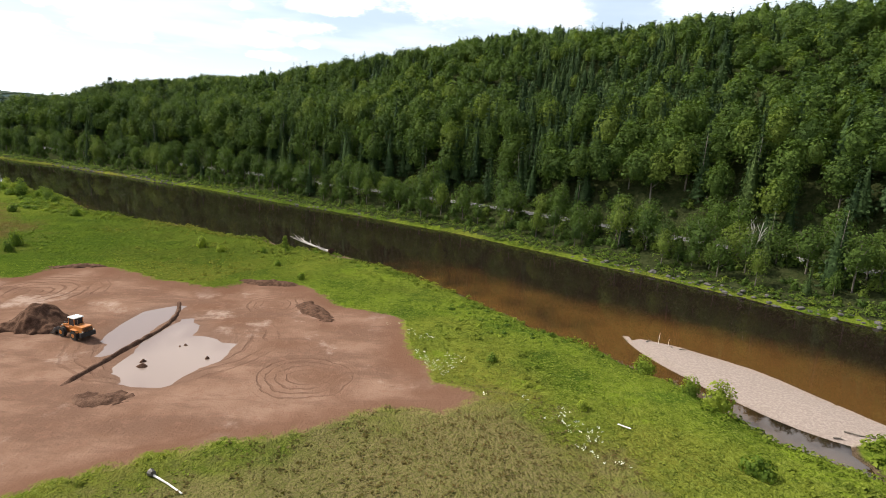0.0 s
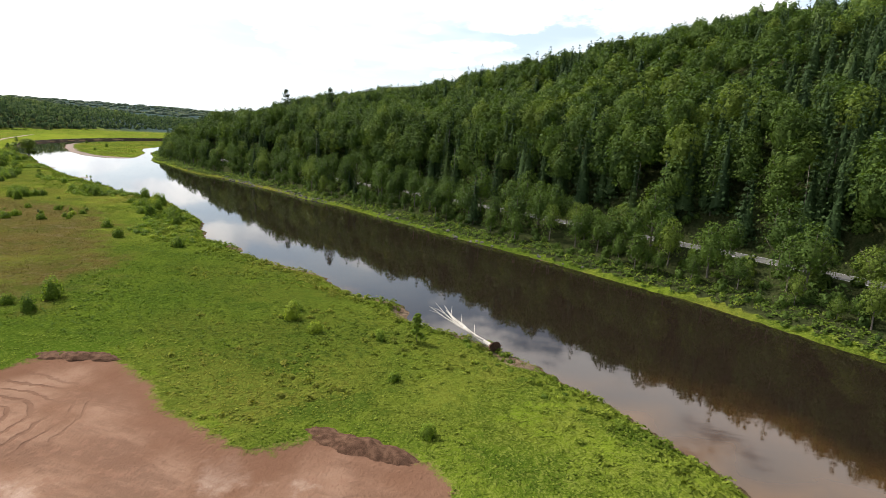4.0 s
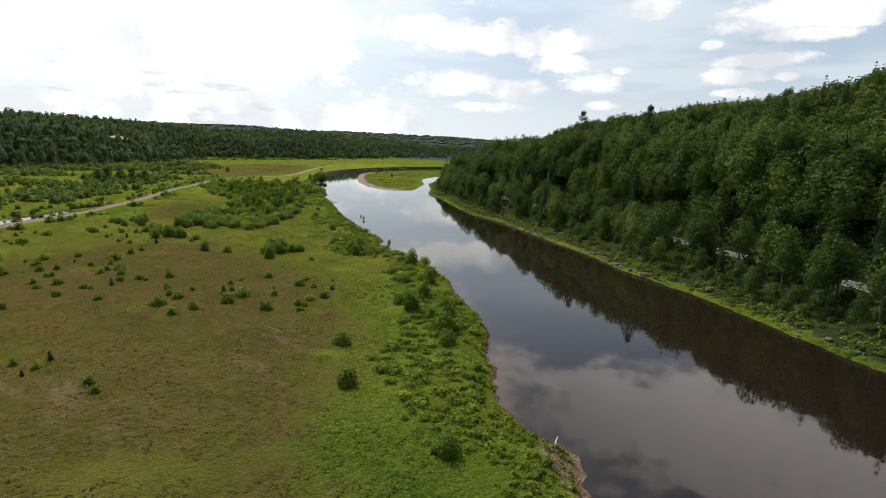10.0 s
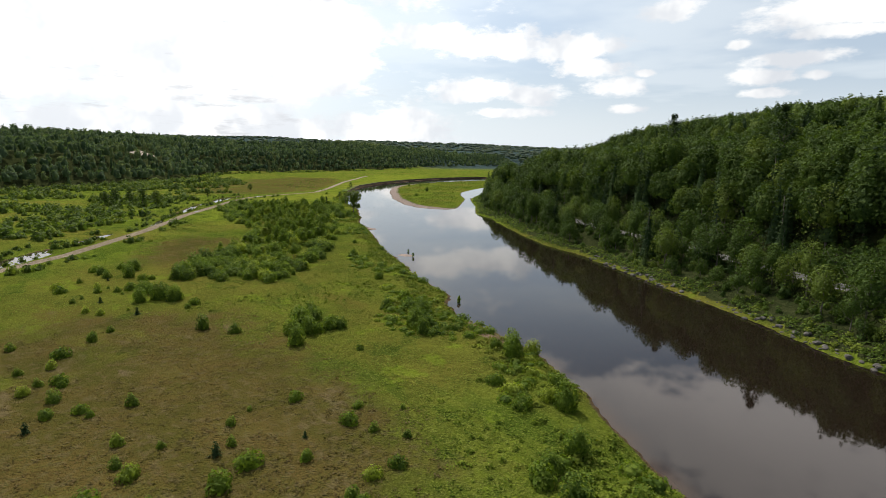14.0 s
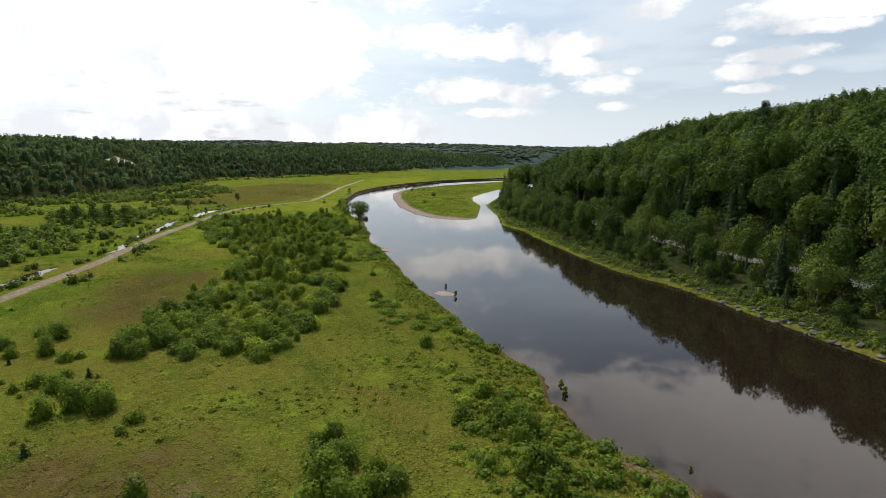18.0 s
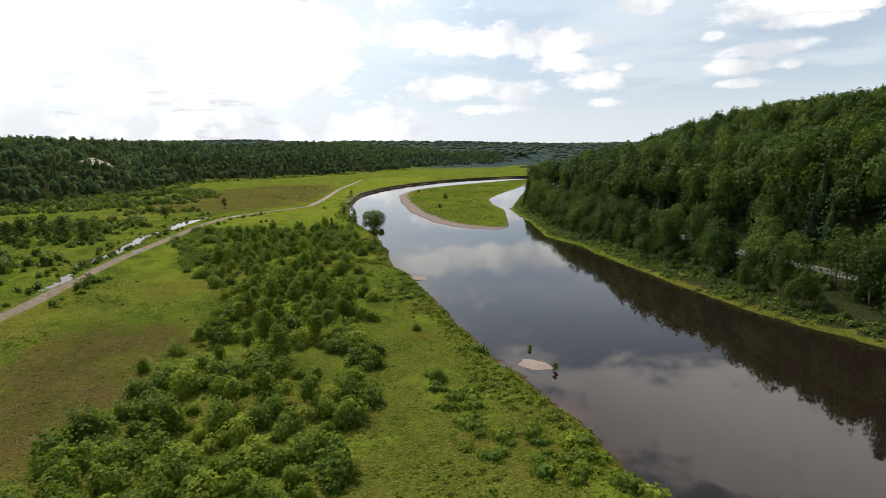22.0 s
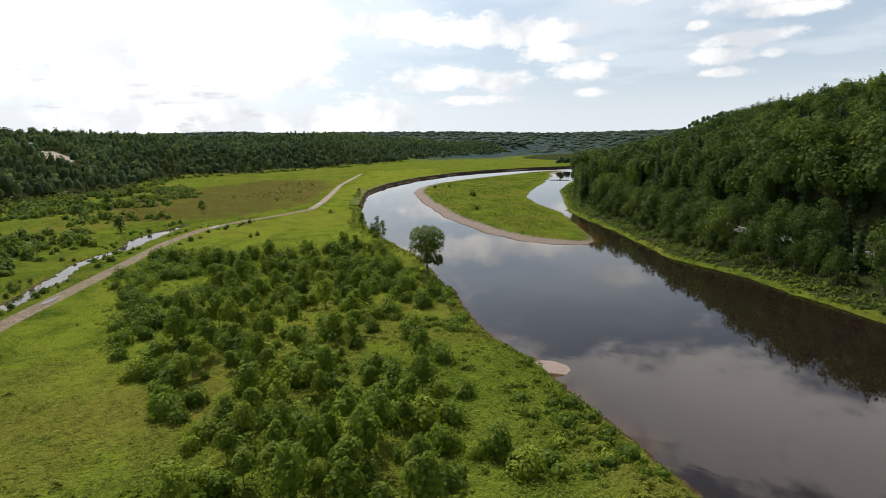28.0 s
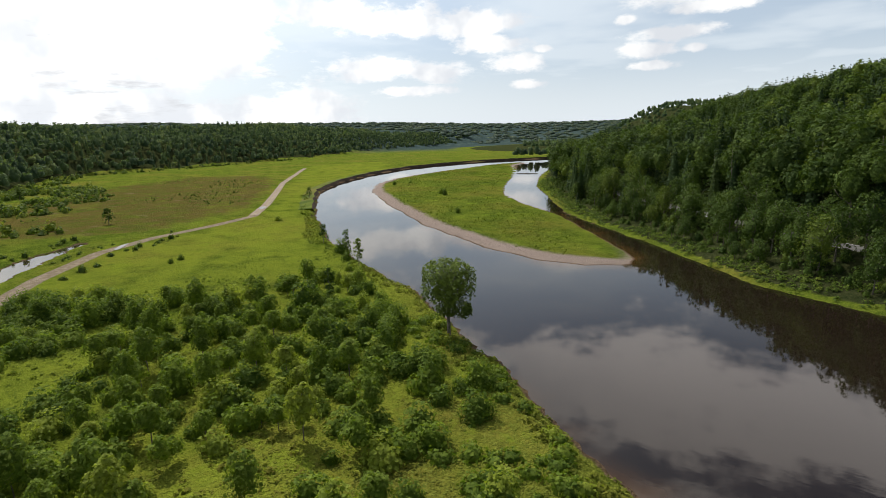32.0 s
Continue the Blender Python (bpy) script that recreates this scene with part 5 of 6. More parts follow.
def pine_crown(rng, n, height, width, bottom, leaf):
    """Flat plates of needles, one over another, with gaps between them."""
    tiers = 8
    k = rng.integers(0, tiers, n)
    f = k / (tiers - 1)
    reach = width * 0.5 * (0.35 + 0.9 * f * (1.12 - f) / 0.32 * 0.5) * (1 - 0.55 * f ** 3)
    arm = np.floor(rng.uniform(0, 5, n)) * 1.257 + k * 1.9
    a, r = arm + rng.normal(0, 0.28, n), reach * rng.uniform(0.1, 1.0, n) ** 0.7
    pts = np.stack((np.cos(a) * r, np.sin(a) * r, bottom + (height - bottom) * f + 0.10 * r + rng.normal(0, 0.75, n)), 1)
    return sprays(pts, np.stack((np.cos(a) * 0.4, np.sin(a) * 0.4, np.full(n, 0.8)), 1), leaf * rng.uniform(0.7, 1.3, n), rng)


for x, y, top_z, w in ((-244, 400, 55.5, 12), (-190, 367, 54.5, 12)):
    h = top_z - ground_at(x, y)
    lone_tree("white_pine", "tall old pine rising above the ridge", h, w, h * 0.4, 1500, 0.85, x, y, NEEDLE, 0.4, 10, 9, pine_crown, group="tall pines on the ridge")
for x, y in ((-562, 300), (-600, 350), (-640, 300), (-700, 330), (-760, 360)):
    lone_tree("meadow_tree", "small round tree at the edge of the marsh", 7, 6, 0.4, 240, 0.9, x, y, LEAF, 0.16, group="small trees in the marsh")
def far_wood_spots(p):
    """The low wooded rise behind the river's last bend."""
    _, l = terrain(p)
    return (l["river"] < -4) & (l["east"] < 400 + 25 * wobble(p, 70, 61)) & (p @ arr(0.5, -0.85) > -1950)


far_bend = scatter(rng, (-760, 860), (-560, 1080), 9, lambda p: (lambda l: (l["river"] < -3) & (l["isle"] < -4) & (inside(p, arr((-735, 905), (-700, 890), (-600, 1000), (-560, 1075), (-700, 1075))) > 0))(terrain(p)[1]))
far_row = scatter(rng, (-1350, 1130), (-280, 2000), 18, far_wood_spots)
p = np.vstack((far_bend, far_row))
z, _ = terrain(p)
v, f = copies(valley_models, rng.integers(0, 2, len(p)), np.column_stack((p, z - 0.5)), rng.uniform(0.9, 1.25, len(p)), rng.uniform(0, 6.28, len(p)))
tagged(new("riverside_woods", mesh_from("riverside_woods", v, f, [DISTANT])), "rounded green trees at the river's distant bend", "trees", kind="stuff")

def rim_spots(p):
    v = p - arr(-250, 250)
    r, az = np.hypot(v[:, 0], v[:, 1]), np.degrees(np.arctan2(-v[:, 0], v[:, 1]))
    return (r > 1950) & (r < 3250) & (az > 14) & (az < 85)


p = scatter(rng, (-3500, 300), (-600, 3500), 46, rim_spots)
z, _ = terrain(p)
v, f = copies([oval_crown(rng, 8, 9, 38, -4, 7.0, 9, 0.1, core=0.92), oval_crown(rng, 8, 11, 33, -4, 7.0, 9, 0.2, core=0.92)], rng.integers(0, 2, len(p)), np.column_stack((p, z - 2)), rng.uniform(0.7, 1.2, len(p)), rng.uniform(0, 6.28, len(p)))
tagged(new("ridge_woods", mesh_from("ridge_woods", v, f, [FARAWAY_HAZED])), "woods on the distant ridge, blue haze put into their green", "forest", kind="stuff")

# ---- tall weeds and grass tufts ----
tufts = [sprays(np.column_stack((rng.normal(0, 0.34, (8, 2)), rng.uniform(0.02, 0.20, 8))), np.tile((0.0, 0.0, 0.5), (8, 1)), rng.uniform(0.16, 0.40, 8), rng, up=0.9) for _ in range(5)]
def herb(n, height, width, leaf):
    """A low mound of leaves that face the sky."""
    o = ball(n, rng)
    o[:, 2] = np.abs(o[:, 2])
    return sprays(o * (width / 2, width / 2, height) * rng.uniform(0.7, 1.05, (n, 1)), o, leaf * rng.uniform(0.6, 1.3, n), rng, up=0.7, jitter=0.35)


herbs = [herb(18, 0.75, 1.5, 0.44), herb(18, 0.55, 1.7, 0.42), herb(16, 0.95, 1.3, 0.42)]


def cover_with(name, label, mat, p, models, lo, hi, lift=0.0):
    z, _ = terrain(p)
    v, f = copies(models, rng.integers(0, len(models), len(p)), np.column_stack((p, z + lift)), rng.uniform(lo, hi, len(p)), rng.uniform(0, 6.28, len(p)))
    tagged(new(name, mesh_from(name, v, f, [mat])), label, "grass", kind="stuff")
    print(name, len(p), len(f))


def meadow(p):
    _, l = terrain(p)
    dry = np.max([inside(p, q) for q in (DRY_1, DRY_2, DRY_3, DRY_4)], 0)
    corridor = np.abs(along(p, arr((30, 20), (-20, 100), (-100, 160), (-250, 225), (-440, 310)))[0])
    ok = ~l["on_right"] & (l["river"] < -0.6) & (l["dirt"] < -0.6) & (l["road"] > 2.8) & (l["creek"] < -0.8) & (corridor < 75)
    return ok, dry + 8 * wobble(p, 9, 62), l, corridor


p = scatter(rng, (-500, 10), (60, 400), 1.15, lambda p: (lambda m: m[0] & (wobble(p, 5, 63) + 0.4 * wobble(p, 14, 64) > -0.45) & (rng.uniform(0, 1, len(p)) < 1.1 - m[3] / 90))(meadow(p)))
ok, dry, l, _ = meadow(p)
rank = inside(p, LUSH) + 5 * wobble(p, 10, 74) > 0
cover_with("meadow_grass", "green meadow grass and weeds", WEED, p[(dry < 0) & ~rank], tufts, 0.5, 1.1)
cover_with("rank_grass", "dark lush weeds and grass in the damp meadow", LUSH_WEED, p[(dry < 0) & rank], tufts, 0.5, 1.2)
cover_with("dry_grass", "dry yellow-brown tufts of grass", DRY_WEED, p[dry >= 0], tufts, 0.5, 1.1)
p = scatter(rng, (-480, 20), (50, 380), 2.3, lambda p: (lambda m: m[0] & (m[1] < -3) & (m[3] < 62) & (wobble(p, 7, 75) + 0.7 * wobble(p, 19, 76) > 0.42))(meadow(p)))
cover_with("meadow_herbs", "knee-high leafy herbs in patches on the meadow", WEED, p, herbs, 0.35, 0.9)
p = scatter(rng, (-620, 20), (60, 470), 1.5, lambda p: (lambda l: ~l["on_right"] & (l["river"] < -0.2) & (l["river"] > np.interp(p[:, 0], [-260, -220, -110, -60], [-7, -13, -13, -7]) - 3 * wobble(p, 20, 66)) & (wobble(p, 6, 65) > -0.35))(terrain(p)[1]))
cover_with("bank_weeds", "tall leafy weeds along the near river bank", WEED, p, herbs, 0.5, 1.1)
p = scatter(rng, (-540, 60), (110, 640), 1.35, lambda p: (lambda l: l["on_right"] & (l["river"] < -0.8) & (l["right"] < 9 + 2 * wobble(p, 12, 67)) & (wobble(p, 5, 68) > -0.5))(terrain(p)[1]))
cover_with("far_bank_weeds", "bright green weeds between the stones and the trees", SCRUB, p, herbs, 0.6, 1.3)
p = scatter(rng, (-700, 390), (-395, 900), 2.6, lambda p: (lambda l: (l["isle"] > 7) & (wobble(p, 10, 69) > -0.3))(terrain(p)[1]))
cover_with("island_grass", "low yellow-green weeds on the river island", WEED, p, tufts, 1.4, 2.6)
p = scatter(rng, (45, 5), (95, 66), 1.3, lambda p: terrain(p)[1]["tuft"] > 0.6)
cover_with("bar_weeds", "leafy green weeds at the end of the gravel bar", WEED, p, herbs, 0.7, 1.4)
FLOWER_LINE = arr((-5, 82), (-3, 76), (1, 70), (6, 64), (13, 60.5), (18, 54), (20.5, 47), (24, 38))
p = scatter(rng, (-10, 35), (30, 90), 0.75, lambda p: (np.abs(along(p, FLOWER_LINE)[0]) < 2.4 + 2.0 * wobble(p, 4, 71)) & (wobble(p, 2.2, 72) + 0.5 * wobble(p, 7, 73) > 0.42))
cover_with("white_flowers", "white wild flowers along the field's edge", FLOWER, p, [sprays(np.column_stack((rng.normal(0, 0.2, (4, 2)), rng.uniform(0.3, 0.6, 4))), np.tile((0, 0, 1.0), (4, 1)), np.full(4, 0.17), rng) for _ in range(2)], 0.6, 1.1)


# ---- solid things ----
def box(bm, size, at, bevel=0.0, turn=(0, 0, 0), taper=1.0):
    """A bevelled block; taper narrows its top."""
    r = bmesh.ops.create_cube(bm, size=1.0)
    for v in r["verts"]:
        k = taper if v.co.z > 0 else 1.0
        v.co = Vector((v.co.x * size[0] * k, v.co.y * size[1] * k, v.co.z * size[2]))
    if bevel:
        e = list({e for v in r["verts"] for e in v.link_edges})
        out = bmesh.ops.bevel(bm, geom=e, offset=bevel, segments=2, affect="EDGES", profile=0.6)
        vs = list({v for f in out["faces"] for v in f.verts} | {v for v in r["verts"] if v.is_valid})
    else:
        vs = r["verts"]
    bmesh.ops.transform(bm, matrix=pose(*at, *turn), verts=vs)


def drum(bm, r1, r2, depth, at, turn=(0, 0, 0), sides=18):
    r = bmesh.ops.create_cone(bm, cap_ends=True, segments=sides, radius1=r1, radius2=r2, depth=depth)
    bmesh.ops.transform(bm, matrix=pose(*at, *turn), verts=r["verts"])


def tube(bm, path, radii, sides=6):
    v, f = pipe(path, radii, sides)
    vs = [bm.verts.new(tuple(c)) for c in v]
    for face in f:
        try:
            bm.faces.new([vs[i] for i in dict.fromkeys(face.tolist())])
        except ValueError:
            pass


def piece(name, parent, mat, build, label=""):
    bm = bmesh.new()
    build(bm)
    return part(name, bm, mat, parent, label)


YELLOW = simple("loader_paint", (0.36, 0.115, 0.02), (0.50, 0.18, 0.03), 1.5, 0.45, spec=0.5)
STEEL = simple("worn_steel", (0.07, 0.065, 0.06), (0.17, 0.15, 0.13), 2.0, 0.5, 0.6)
RUBBER = simple("tyre_rubber", (0.018, 0.017, 0.016), (0.06, 0.05, 0.04), 3.0, 0.85, bump=0.01)
BLACK = simple("black_trim", (0.015, 0.015, 0.015), (0.03, 0.03, 0.03), 3.0, 0.5)
PALE = simple("pale_roof_paint", (0.50, 0.50, 0.48), (0.66, 0.66, 0.63), 1.0, 0.5)
LAMP = simple("lamp_glass", (0.6, 0.6, 0.56), (0.8, 0.8, 0.75), 4.0, 0.15)
CAB_GLASS, cgt, cgb = material("cab_glass")
cgb.inputs["Base Color"].default_value = rgb(0.02, 0.025, 0.03)
cgb.inputs["Roughness"].default_value = 0.05
SOIL = simple("dug_soil", (0.048, 0.025, 0.016), (0.125, 0.070, 0.045), 1.6, 0.95, bump=0.2, spec=0.05)
WET_SOIL = simple("wet_soil", (0.060, 0.032, 0.021), (0.135, 0.078, 0.052), 0.8, 0.95, bump=0.1, spec=0.05)
WHITE_WOOD = simple("weathered_white_pole", (0.45, 0.42, 0.38), (0.70, 0.68, 0.63), 2.0, 0.7)


def wheel_loader(x, y, turn):
    top = tagged(new("wheel_loader", None), "muddy orange-yellow wheel loader parked at a heap of soil", "loader")
    # the nose points along +x, the bucket in front
    piece("rear_frame", top, BLACK, lambda b: (box(b, (3.2, 1.0, 0.5), (-1.5, 0, 0.95), 0.05), box(b, (0.5, 2.3, 0.7), (-3.1, 0, 1.0), 0.08)), "dark rear frame and counterweight")
    hood = piece("engine_hood", top, YELLOW, lambda b: (box(b, (2.2, 1.75, 1.05), (-2.15, 0, 1.7), 0.12, taper=0.92), box(b, (1.1, 2.35, 0.22), (-1.9, 0, 1.35), 0.05)), "orange-yellow engine hood")
    piece("grille", hood, BLACK, lambda b: [box(b, (0.05, 1.35, 0.07), (-3.27, 0, 1.4 + 0.12 * i), 0.01) for i in range(6)], "black slatted rear grille")
    piece("exhaust", hood, STEEL, lambda b: drum(b, 0.07, 0.07, 0.9, (-1.6, 0.45, 2.6)))
    piece("tail_light", hood, LAMP, lambda b: (box(b, (0.06, 0.2, 0.14), (-3.3, 0.85, 1.55), 0.01), box(b, (0.06, 0.2, 0.14), (-3.3, -0.85, 1.55), 0.01)))
    cab = piece("cab", top, YELLOW, lambda b: (box(b, (1.45, 1.45, 0.5), (-0.45, 0, 1.75), 0.05), [box(b, (0.10, 0.10, 1.3), (-0.45 + sx * 0.66, sy * 0.66, 2.55), 0.02) for sx in (-1, 1) for sy in (-1, 1)]), "orange-yellow cab frame")
    piece("roof", cab, PALE, lambda b: box(b, (1.65, 1.6, 0.16), (-0.45, 0, 3.25), 0.06), "pale grey cab roof")
    for nm, size, at in (("windscreen", (0.03, 1.2, 1.15), (0.21, 0, 2.58)), ("rear_window", (0.03, 1.2, 1.1), (-1.11, 0, 2.58)), ("side_window", (1.2, 0.03, 1.15), (-0.45, 0.66, 2.58)), ("side_window", (1.2, 0.03, 1.15), (-0.45, -0.66, 2.58))):
        piece(nm, cab, CAB_GLASS, lambda b: box(b, size, at))
    piece("front_frame", top, YELLOW, lambda b: (box(b, (1.9, 0.95, 0.7), (1.1, 0, 1.05), 0.06), box(b, (0.35, 0.8, 1.1), (0.75, 0, 1.7), 0.08, taper=0.8)), "orange-yellow front frame")
    for sy in (-1, 1):
        piece("boom", top, YELLOW, lambda b: (box(b, (1.5, 0.16, 0.34), (1.35, sy * 0.52, 1.75), 0.03, (0, 12, 0)), box(b, (1.3, 0.16, 0.30), (2.45, sy * 0.52, 1.15), 0.03, (0, 42, 0))))
        piece("lift_cylinder", top, STEEL, lambda b: drum(b, 0.07, 0.07, 1.3, (1.3, sy * 0.33, 1.25), (0, 72, 0), 10))
        piece("fender", top, YELLOW, lambda b: box(b, (1.4, 0.55, 0.08), (-1.55, sy * 1.0, 1.62), 0.03))
        piece("headlight", top, LAMP, lambda b: box(b, (0.12, 0.22, 0.18), (1.75, sy * 0.75, 1.75), 0.02))
    piece("tilt_linkage", top, STEEL, lambda b: (box(b, (1.6, 0.14, 0.2), (1.7, 0, 2.0), 0.03, (0, 25, 0)), box(b, (0.14, 0.2, 1.0), (2.4, 0, 1.4), 0.03)))

    def bucket(b):
        prof = [(3.0, 1.15), (2.75, 0.75), (2.8, 0.35), (3.1, 0.15), (4.0, 0.12)]
        inner = [(3.05, 1.15), (2.83, 0.76), (2.88, 0.40), (3.14, 0.22), (4.0, 0.16)]
        for y0, y1 in ((-1.35, 1.35),):
            ring = prof + inner[::-1]
            a = [b.verts.new((px, y0, pz)) for px, pz in ring]
            c_ = [b.verts.new((px, y1, pz)) for px, pz in ring]
            n = len(ring)
            for i in range(n):
                b.faces.new((a[i], a[(i + 1) % n], c_[(i + 1) % n], c_[i]))
        for sy in (-1.35, 1.35):
            for off in (0.0, 0.05):
                yy = sy - math.copysign(off, sy)
                vs = [b.verts.new((px, yy, pz)) for px, pz in prof]
                b.faces.new(vs)
        for i in range(7):
            box(b, (0.28, 0.10, 0.06), (4.1, -1.2 + 0.4 * i, 0.14), 0.01)
    piece("bucket", top, STEEL, bucket, "scuffed dark steel bucket with teeth")
    for wx_ in (1.45, -1.55):
        for sy in (-1, 1):
            w = piece("wheel", top, RUBBER, lambda b: (drum(b, 0.74, 0.74, 0.5, (wx_, sy * 1.02, 0.74), (90, 0, 0), 24), drum(b, 0.62, 0.62, 0.58, (wx_, sy * 1.02, 0.74), (90, 0, 0), 24)), "muddy black tyre")
            piece("rim", w, YELLOW, lambda b: drum(b, 0.34, 0.30, 0.62, (wx_, sy * 1.02, 0.74), (90, 0, 0), 16))
            for k in range(14):
                a = k * math.tau / 14
                piece("lug", w, RUBBER, lambda b: box(b, (0.10, 0.5, 0.08), (wx_ + 0.75 * math.sin(a), sy * 1.02, 0.74 + 0.75 * math.cos(a)), 0.015, (0, math.degrees(a), 0)))
    top.matrix_basis = pose(x, y, ground_at(x, y) + 0.02, 0, 0, turn) @ Matrix.Scale(0.92, 4)
    return top


wheel_loader(-52.6, 73.4, 156)


def heap(name, label, x, y, rx, ry, h, mat, seed, turn=0.0, n=52):
    """A mound of loose soil with a ragged foot and clods."""
    u = np.linspace(-1.15, 1.15, n)
    g = np.stack([a.ravel() for a in np.meshgrid(u, u)], 1)
    c_, s_ = math.cos(turn), math.sin(turn)
    loc = np.column_stack((g[:, 0] * rx * c_ - g[:, 1] * ry * s_, g[:, 0] * rx * s_ + g[:, 1] * ry * c_)) + (x, y)
    r = np.hypot(g[:, 0], g[:, 1]) + 0.22 * wobble(loc + seed * 17, 1.9, seed) + 0.08 * wobble(loc, 0.6, seed + 1)
    z = h * np.where(r < 1, 1 - r, -0.3)
    z = np.minimum(z, h * 0.93 + 0.08 * h * wobble(loc, 0.8, seed + 2))
    z += terrain(loc)[0] + (0.13 * wobble(loc, 0.9, seed + 4) + 0.11 * wobble(loc, 0.45, seed + 3)) * (r < 1)
    i = (np.arange(n - 1)[:, None] * n + np.arange(n - 1)).ravel()
    f = np.stack((i, i + 1, i + n + 1, i + n), 1)
    f = f[(r[f] < 1.12).all(1)]
    me = mesh_from(name, np.column_stack((loc, z)), f, [mat], smoothed=True)
    return tagged(new(name, me), label, "soil mound")


heap("soil_mound", "tall brown heap of dug soil beside the loader", -60.0, 76.8, 5.2, 4.2, 3.6, SOIL, 3)
heap("soil_mound", "low dark wet mound of soil on the mud", -38.0, 56.5, 3.2, 2.2, 0.4, WET_SOIL, 5)
heap("soil_mound", "bulldozed bank of soil at the edge of the meadow", -76.0, 108.0, 6.0, 1.6, 0.45, SOIL, 9, 0.3)
heap("soil_mound", "bulldozed bank of soil at the edge of the meadow", -34.0, 104.0, 6.5, 1.5, 0.6, SOIL, 11, -0.1)
heap("soil_mound", "bulldozed bank of soil at the edge of the meadow", -22.0, 90.0, 6.0, 2.0, 0.8, SOIL, 13, -0.9)


def berm(path, half, h):
    """A low ridge of mud along a path, ragged on both sides."""
    seg = np.r_[0, np.cumsum(np.hypot(*np.diff(path, axis=0).T))]
    s = np.arange(0, seg[-1], 0.4)
    c0 = np.column_stack([np.interp(s, seg, path[:, k]) for k in (0, 1)])
    for _ in range(12):
        c0[1:-1] = (c0[:-2] + 2 * c0[1:-1] + c0[2:]) / 4
    t = np.gradient(c0, axis=0)
    t /= np.hypot(t[:, 0], t[:, 1])[:, None]
    nrm = np.column_stack((t[:, 1], -t[:, 0]))
    rows = []
    for u in np.linspace(-1, 1, 9):
        q = c0 + nrm * (u * half * (1 + 0.3 * wobble(c0 + u * 3, 1.6, 91)))[:, None]
        z = terrain(q)[0] - 0.08 + h * (1 - u * u) ** 1.3 * (1 + 0.35 * wobble(q, 0.9, 92)) * smooth(0, 2, s) * smooth(seg[-1], seg[-1] - 3, s)
        rows.append(np.column_stack((q, z)))
    n = len(s)
    i = (np.arange(8)[:, None] * n + np.arange(n - 1)).ravel()
    me = mesh_from("mud_berm", np.vstack(rows), np.stack((i, i + 1, i + n + 1, i + n), 1), [WET_SOIL], smoothed=True)
    return tagged(new("mud_berm", me), "narrow dark mud berm across the pond", "berm")


berm(arr((-46.5, 91.5), (-44.9, 88.5), (-42.9, 83), (-42.6, 78.5), (-43.3, 73), (-43.5, 67.5), (-44.0, 62.5), (-44.6, 58)), 0.45, 0.45)
for k, (x, y, r) in enumerate(((-38.5, 65.5, 0.7), (-39.2, 67.0, 0.5), (-37.0, 72.5, 0.4), (-36.4, 73.0, 0.35), (-31.5, 69.0, 0.35))):
    heap("mud_clod", "dark clod of mud lying in the pond", x, y, r * 1.5, r, 0.72, WET_SOIL, 40 + k, k, 12)

pole = tagged(new("fallen_pole", None), "white wooden pole lying in dry grass with a dark root end", "pole")
piece("shaft", pole, WHITE_WOOD, lambda b: tube(b, [(-2.2, 0, 0.16), (0, 0.05, 0.17), (2.2, 0, 0.14)], [0.10, 0.085, 0.07], 8))
piece("root_end", pole, STEEL, lambda b: (drum(b, 0.36, 0.26, 0.5, (-2.3, 0, 0.3), (0, 80, 0), 9), drum(b, 0.06, 0.03, 0.9, (-2.4, 0.1, 0.55), (25, 30, 0), 6)), "dark tangled root end")
pole.matrix_basis = pose(-23.4, 42.3, ground_at(-23.4, 42.3), 0, 0, -31)
plank = piece("plank", None, WHITE_WOOD, lambda b: box(b, (1.5, 0.22, 0.06), (0, 0, 0.05), 0.01))
tagged(plank, "short bleached plank lying in the grass", "plank").matrix_basis = pose(21.8, 56.2, ground_at(21.8, 56.2) + 0.25, 0, 0, -35)

